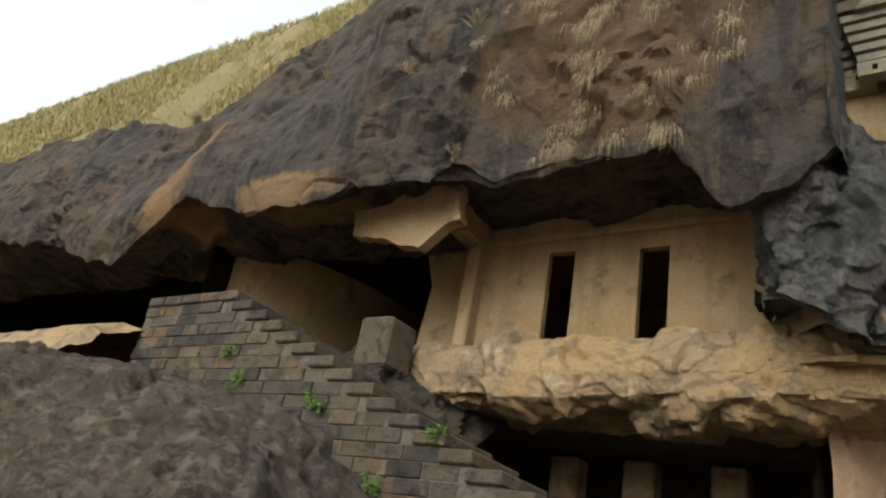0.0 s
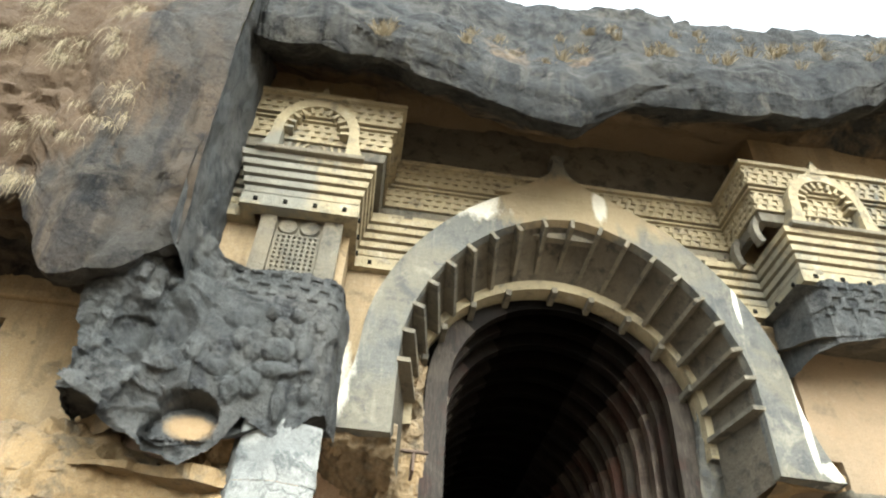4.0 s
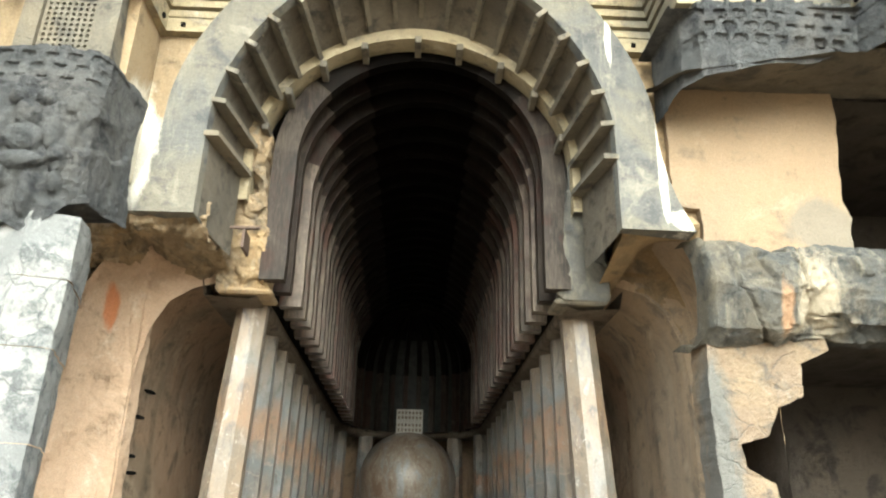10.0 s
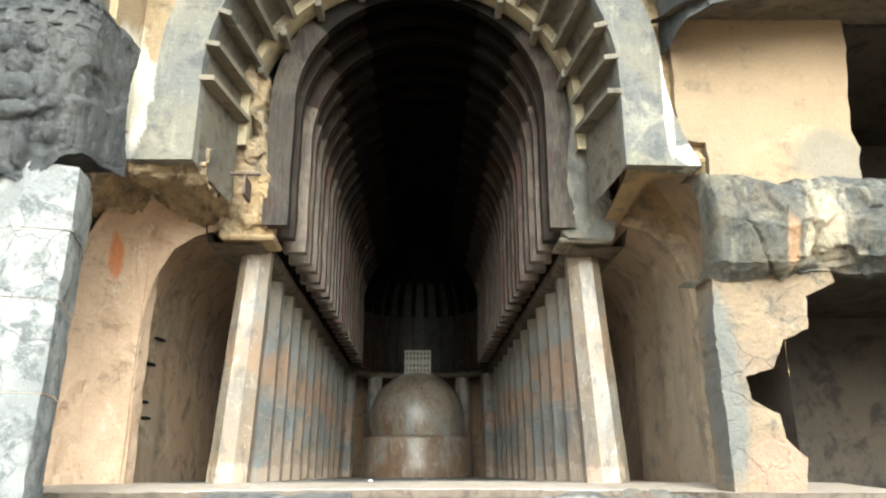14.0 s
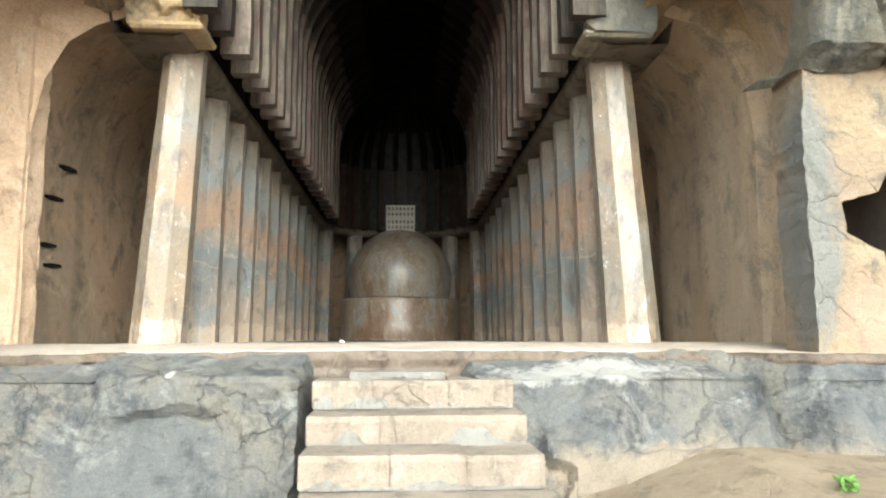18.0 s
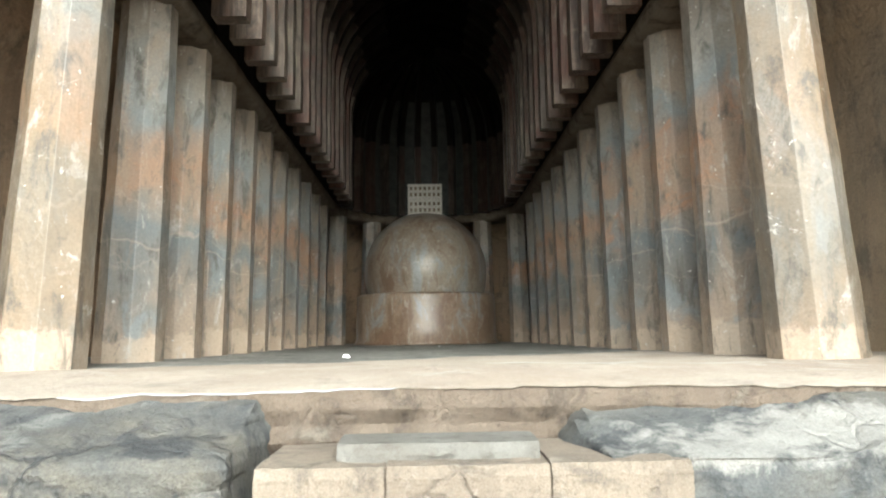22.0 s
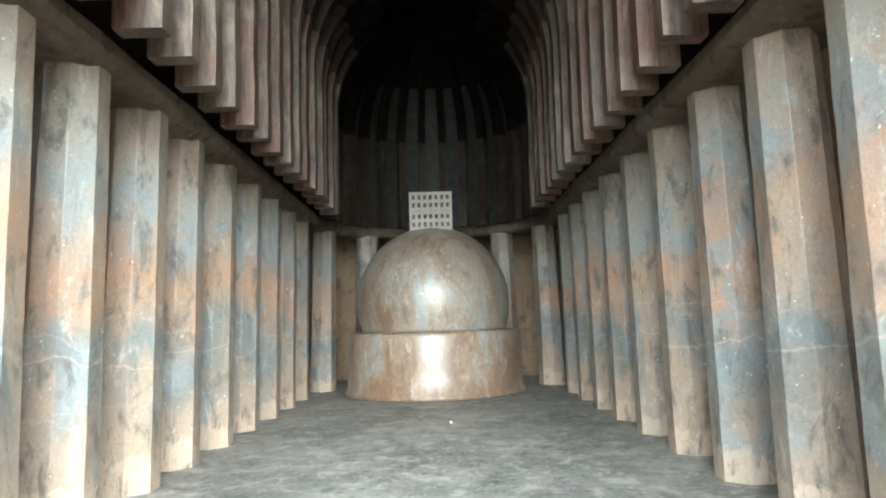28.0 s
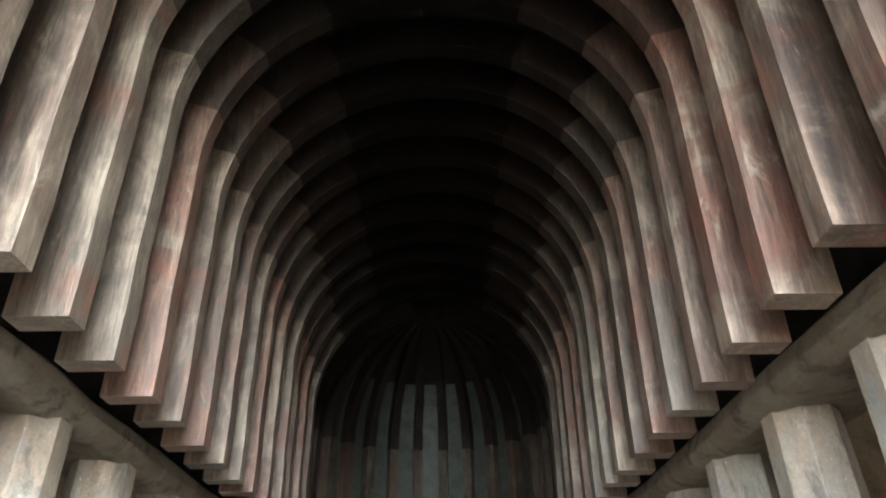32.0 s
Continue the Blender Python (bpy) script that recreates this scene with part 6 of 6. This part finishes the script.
def piece(name, size, material, parent, at, bevel=0.02, seed=0):
    """One block on shared mesh data."""
    key = (name, tuple(round(s, 3) for s in size), material.name)
    if key not in mesh_cache:
        b = bmesh.new()
        box(b, tuple(-s / 2 for s in size), tuple(s / 2 for s in size), bevel)
        me = bpy.data.meshes.new(name)
        b.to_mesh(me)
        b.free()
        me.materials.append(material)
        mesh_cache[key] = me
    ob = new(name, mesh_cache[key])
    ob.parent = parent
    ob.location = Vector(at) - parent.location
    return ob


for k in range(20):
    x = TOPX + TREAD * k
    z = TOPZ - RISE * (k + 1)
    piece("tread", (TREAD + 0.05, 1.06, 0.15), M_BRICK, stair, (x + TREAD / 2, (YF + YB) / 2 - 0.03, z - 0.072), 0.02)
for k in range(5):
    piece("landing_stone", (0.43, 1.06, 0.15), M_BRICK, stair, (-15.17 + 0.437 * k, (YF + YB) / 2 - 0.03, TOPZ - 0.072), 0.02)
rng = random.Random(5)
for c in range(17):
    z1 = TOPZ - 0.152 - RISE * c
    x = -15.4 + (0.2 if c % 2 else 0.0)
    while True:
        w = rng.choice((0.36, 0.42, 0.48))
        if stair_top(x + w) < z1 + 0.12 or x > -6.8:
            break
        piece("brick", (w - 0.01, 0.14, RISE - 0.01), M_BRICK, stair, (x + w / 2, YF + 0.05 + rng.uniform(-0.016, 0.016), z1 - RISE / 2), 0.009)
        x += w

# green plants rooted in the stair joints
def plant(x, z, r, y=None, label="small green weed growing from the stair joints", group="weeds on the stair"):
    y = YF - 0.05 if y is None else y
    rg = random.Random(int(x * 100))
    b = bmesh.new()
    for k in range(int(70 * r / 0.25)):
        a, e = rg.uniform(0, 6.3), rg.uniform(-0.4, 1.2)
        d = r * rg.uniform(0.3, 1)
        p = Vector((x + d * math.cos(a) * 0.8, y - abs(d * math.sin(a)) * 0.6, z + d * math.sin(e)))
        s = 0.035 * rg.uniform(0.7, 1.4)
        q = Euler((rg.uniform(0, 3), rg.uniform(0, 3), a)).to_matrix()
        vs = [b.verts.new(p + q @ Vector(c)) for c in ((0, -s, 0), (s * 0.5, 0, 0.3 * s), (0, s * 1.2, 0), (-s * 0.5, 0, 0.3 * s))]
        b.faces.new(vs)
    return tagged(link("weed", b, M_GREEN), label, "plant", group)


plant(-11.05, 1.15, 0.24)
plant(-11.2, 0.85, 0.14)
plant(-9.2, 0.85, 0.16)
plant(-12.6, 1.45, 0.2)
plant(-13.0, 1.85, 0.14)
plant(-9.9, 0.25, 0.2)
for x, y in ((3.35, -3.2), (3.64, -3.2), (2.9, -3.2)):
    plant(x, ground_z(x, y) + 0.02, 0.08, y, "low green weed on the dusty bank", "weeds on the bank")

# ---- platform front and entrance steps ----
def platform_front(u, v):
    x = -6.2 + 13.0 * u
    y1 = fore_edge(x) + 0.03
    w = lerp_table([(-0.74, 0.0), (-0.64, 1.0), (0.56, 1.0), (0.7, 0.0)], x)[0]
    g = ground_z(x, -2.4) - 0.2
    if v > 0.85:
        k = (v - 0.85) / 0.15
        y0 = min(-1.86, y1 - 0.14)
        y = y0 + (y1 - y0) * k ** 0.8
        return (x, y + (y1 + 0.25 - y) * w, -0.26 + 0.17 * k)
    k = v / 0.85
    if w:
        return (x, -1.86 + (y1 + 2.11) * w, g + (-0.26 - g) * k)
    return (x, min(-1.86, y1 - 0.14) - 0.35 * (1 - k) ** 1.5, g + (-0.26 - g) * k)


tagged(rock_sheet("platform_front", platform_front, 360, 90, 0.13, 1.6, M_PLATFORM, rock="slab", fade=lambda u, v: 1.0 if v < 0.84 else 0.6), "blue-grey weathered rock face of the platform", "rock", kind="structure")
steps = thing("entrance_steps", "worn tan stone steps with pale mortar up to the hall", "steps", (0.2, -3.2, -1.4))
def worn_block(bm, lo, hi, wear, seed, nx=14):
    """A block with a crumbled front edge: rows of points along x, wandering a little."""
    (x0, y0, z0), (x1, y1, z1) = lo, hi
    rows = []
    for i in range(nx + 1):
        x = x0 + (x1 - x0) * i / nx
        a = wear * noise.fractal(Vector((x * 7, seed, 0)), 0.7, 2.1, 4)
        b = wear * noise.fractal(Vector((x * 7, seed, 5)), 0.7, 2.1, 4)
        c = 0.018 + abs(wear * noise.noise(Vector((x * 11, seed, 9))))
        rows.append([(x, y1, z0), (x, y0 + 0.6 * b, z0), (x, y0 + a, z1 - c - 0.02), (x, y0 + a + c, z1 - 0.2 * c), (x, y0 + 0.12, z1 + 0.3 * b), (x, y1, z1)])
    loft(bm, rows, closed=True, caps=True)
    bmesh.ops.recalc_face_normals(bm, faces=bm.faces)


levels = [(-0.28, -1.9, -1.2), (-0.5, -2.38, -1.82), (-0.71, -2.88, -2.32), (-0.93, -3.36, -2.82), (-1.15, -3.83, -3.3)]
rng = random.Random(3)
for k, (z, yf, yb) in enumerate(levels):
    x0, x1 = -0.62 + 0.02 * k, 0.99 + 0.03 * k
    b = bmesh.new()
    worn_block(b, (x0 + 0.01, yf + 0.012, z - 0.5), (x1 - 0.01, yb, z - 0.004), 0.012, k + 20, 40)
    part("bed", b, M_STEP, steps)
    cuts = [x0] + sorted(x0 + (x1 - x0) * (i + rng.uniform(-0.2, 0.2)) / 3 for i in (1, 2)) + [x1]
    for i in range(3):
        b = bmesh.new()
        worn_block(b, (cuts[i] + 0.004, yf + rng.uniform(-0.02, 0.006), z - 0.21), (cuts[i + 1] - 0.004, yb - 0.05 + rng.uniform(-0.05, 0), z + rng.uniform(-0.008, 0.008)), 0.022, k * 7 + i * 3.3, 16)
        part("step_stone", b, M_STEP, steps)
    # pale mortar packed unevenly against the foot of the riser
    b = bmesh.new()
    lo_row, hi_row = [], []
    for i in range(81):
        x = x0 + 0.02 + (x1 - x0 - 0.04) * i / 80
        hgt = 0.015 + 0.2 * max(0.0, noise.fractal(Vector((x * 2.6, k * 3.7, 1)), 0.8, 2.1, 4)) ** 1.1
        lo_row.append((x, yf - 0.03 - 0.25 * hgt, z - 0.215))
        hi_row.append((x, yf - 0.012, z - 0.215 + min(hgt, 0.17)))
    loft(b, [[(x, yf + 0.05, zz) for x, y, zz in lo_row], lo_row, hi_row, [(x, yf + 0.05, zz) for x, y, zz in hi_row]])
    part("mortar_skirt", b, M_MORTAR, steps, "pale mortar packed against the riser")
b = bmesh.new()
worn_block(b, (-0.33, -1.8, -0.29), (0.44, -1.52, -0.21), 0.03, 77, 20)
part("mortar_patch", b, M_MORTAR, steps)
# litter and loose chips
for x, y, z, s in ((-0.73, 2.05, 0.012, 0.035), (0.2, 8.35, 0.008, 0.018)):
    b = bmesh.new()
    bmesh.ops.create_icosphere(b, subdivisions=2, radius=s)
    for v in b.verts:
        v.co = Vector((v.co.x * 1.1, v.co.y, v.co.z * 0.7)) * (1 + 0.3 * noise.noise(v.co * 30)) + Vector((x, y, z))
    tagged(link("paper_scrap", b, M_WHITECHIP), "crumpled white scrap lying on the stone", "litter", "white scraps")

# ---- dry grass ----
def tuft_mesh(bm, p, rg, n=26, ln=0.5, droop=0.6, up=0.6, out=(0, -1, 0), w=0.012):
    o = Vector(out)
    for k in range(n):
        d = Vector((rg.gauss(0, 0.5), rg.gauss(0, 0.25), rg.gauss(0, 0.3))) + o * 0.6 + Vector((0, 0, up))
        d.normalize()
        side = d.cross(Vector((rg.uniform(-1, 1), rg.uniform(-1, 1), rg.uniform(-1, 1)))).normalized() * w
        l1 = ln * rg.uniform(0.5, 1.1)
        a = p + Vector((rg.gauss(0, 0.05), 0, rg.gauss(0, 0.03)))
        m = a + d * l1 * 0.5
        e = a + d * l1 * 0.8 + Vector((0, 0, -droop * l1))
        v0, v1 = bm.verts.new(a - side), bm.verts.new(a + side)
        v2, v3 = bm.verts.new(m + side * 0.8), bm.verts.new(m - side * 0.8)
        v4 = bm.verts.new(e)
        bm.faces.new((v0, v1, v2, v3))
        bm.faces.new((v3, v2, v4))


def hanging(bm, p, rg, n, ln):
    """Wispy dead grass: blades that leave the rock, bend over and hang."""
    for k in range(n):
        a = p + Vector((rg.gauss(0, 0.06), 0, rg.gauss(0, 0.04)))
        l1 = ln * rg.uniform(0.5, 1.2)
        sx = rg.gauss(0, 0.22) * l1
        pts = [a, a + Vector((sx * 0.4, -0.16 * l1, 0.16 * l1 * rg.random())), a + Vector((sx * 0.8, -0.27 * l1, -0.3 * l1)), a + Vector((sx, -0.25 * l1, -0.85 * l1))]
        w = rg.uniform(0.003, 0.006)
        prev = None
        for i, q in enumerate(pts):
            ww = w * (1 - 0.28 * i)
            cur = (bm.verts.new(q - Vector((ww, 0, 0))), bm.verts.new(q + Vector((ww, 0, 0))))
            if prev:
                bm.faces.new((prev[0], prev[1], cur[1], cur[0]))
            prev = cur


def cast(x, z, y=-12.0):
    """Depth of the cliff at (x, z), looking in from the front."""
    deps = bpy.context.evaluated_depsgraph_get()
    ok, loc, nrm, _, ob, _ = scene.ray_cast(deps, (x, y, z), (0, 1, 0))
    return loc if ok else None


bpy.context.view_layer.update()
rg = random.Random(11)
bm = bmesh.new()
for k in range(440):
    x = rg.gauss(-8.1, 1.2)
    z = rg.uniform(5.1, 9.4)
    if not -10.8 < x < -6.2 or noise.noise(Vector((x * 1.7, z * 2.1, 8))) < 0.05:
        continue
    p = cast(x, z)
    if p is not None:
        hanging(bm, p, rg, rg.randint(8, 22), rg.uniform(0.14, 0.42))
for x, z in ((-3.6, 9.1), (-3.5, 9.2), (-2.2, 9.8), (-0.4, 10.6), (1.2, 10.9), (2.5, 10.6), (3.1, 11.2), (-4.8, 9.9), (-11.3, 6.8), (-10.6, 5.4), (-10.2, 7.5), (-14, 7.9), (-19.5, 9.6), (-20.3, 9.4)):
    p = cast(x, z)
    if p is not None:
        tuft_mesh(bm, p, rg, 40, 0.5, 0.4, 0.8, w=0.008)
for k in range(46):
    x = rg.uniform(-2.5, 7.5)
    z = 10.2 + 0.12 * x + rg.uniform(0.0, 1.9)
    p = cast(x, z)
    if p is not None:
        tuft_mesh(bm, p, rg, 26, rg.uniform(0.2, 0.42), 0.5, 0.6, w=0.007)
me = link("dry_grass", bm, M_DRYGRASS)
tagged(me, "tufts of dry straw-coloured grass hanging on the cliff", "grass", kind="stuff")
bm = bmesh.new()
for k in range(9000):
    x = -62 + 58 * rg.random() ** 0.75
    d = rg.random() ** 2
    u = (x + 75) / 130
    v = 0.02 + 0.12 * rg.random()
    p = Vector(hill(u, v)) + Vector((0, 0, 0.05))
    tuft_mesh(bm, p, rg, 9, rg.uniform(0.2, 0.5), 0.2, 1.1, (0, -0.3, 0), 0.014)
for k in range(900):
    x = -4 + 20 * rg.random()
    u = (x + 75) / 130
    p = Vector(hill(u, 0.02 + 0.12 * rg.random())) + Vector((0, 0, 0.05))
    tuft_mesh(bm, p, rg, 9, rg.uniform(0.2, 0.5), 0.2, 1.1, (0, -0.3, 0), 0.014)
tagged(link("hill_grass", bm, M_HILLGRASS), "dry yellow-green grass along the top of the cliff", "grass", kind="stuff")
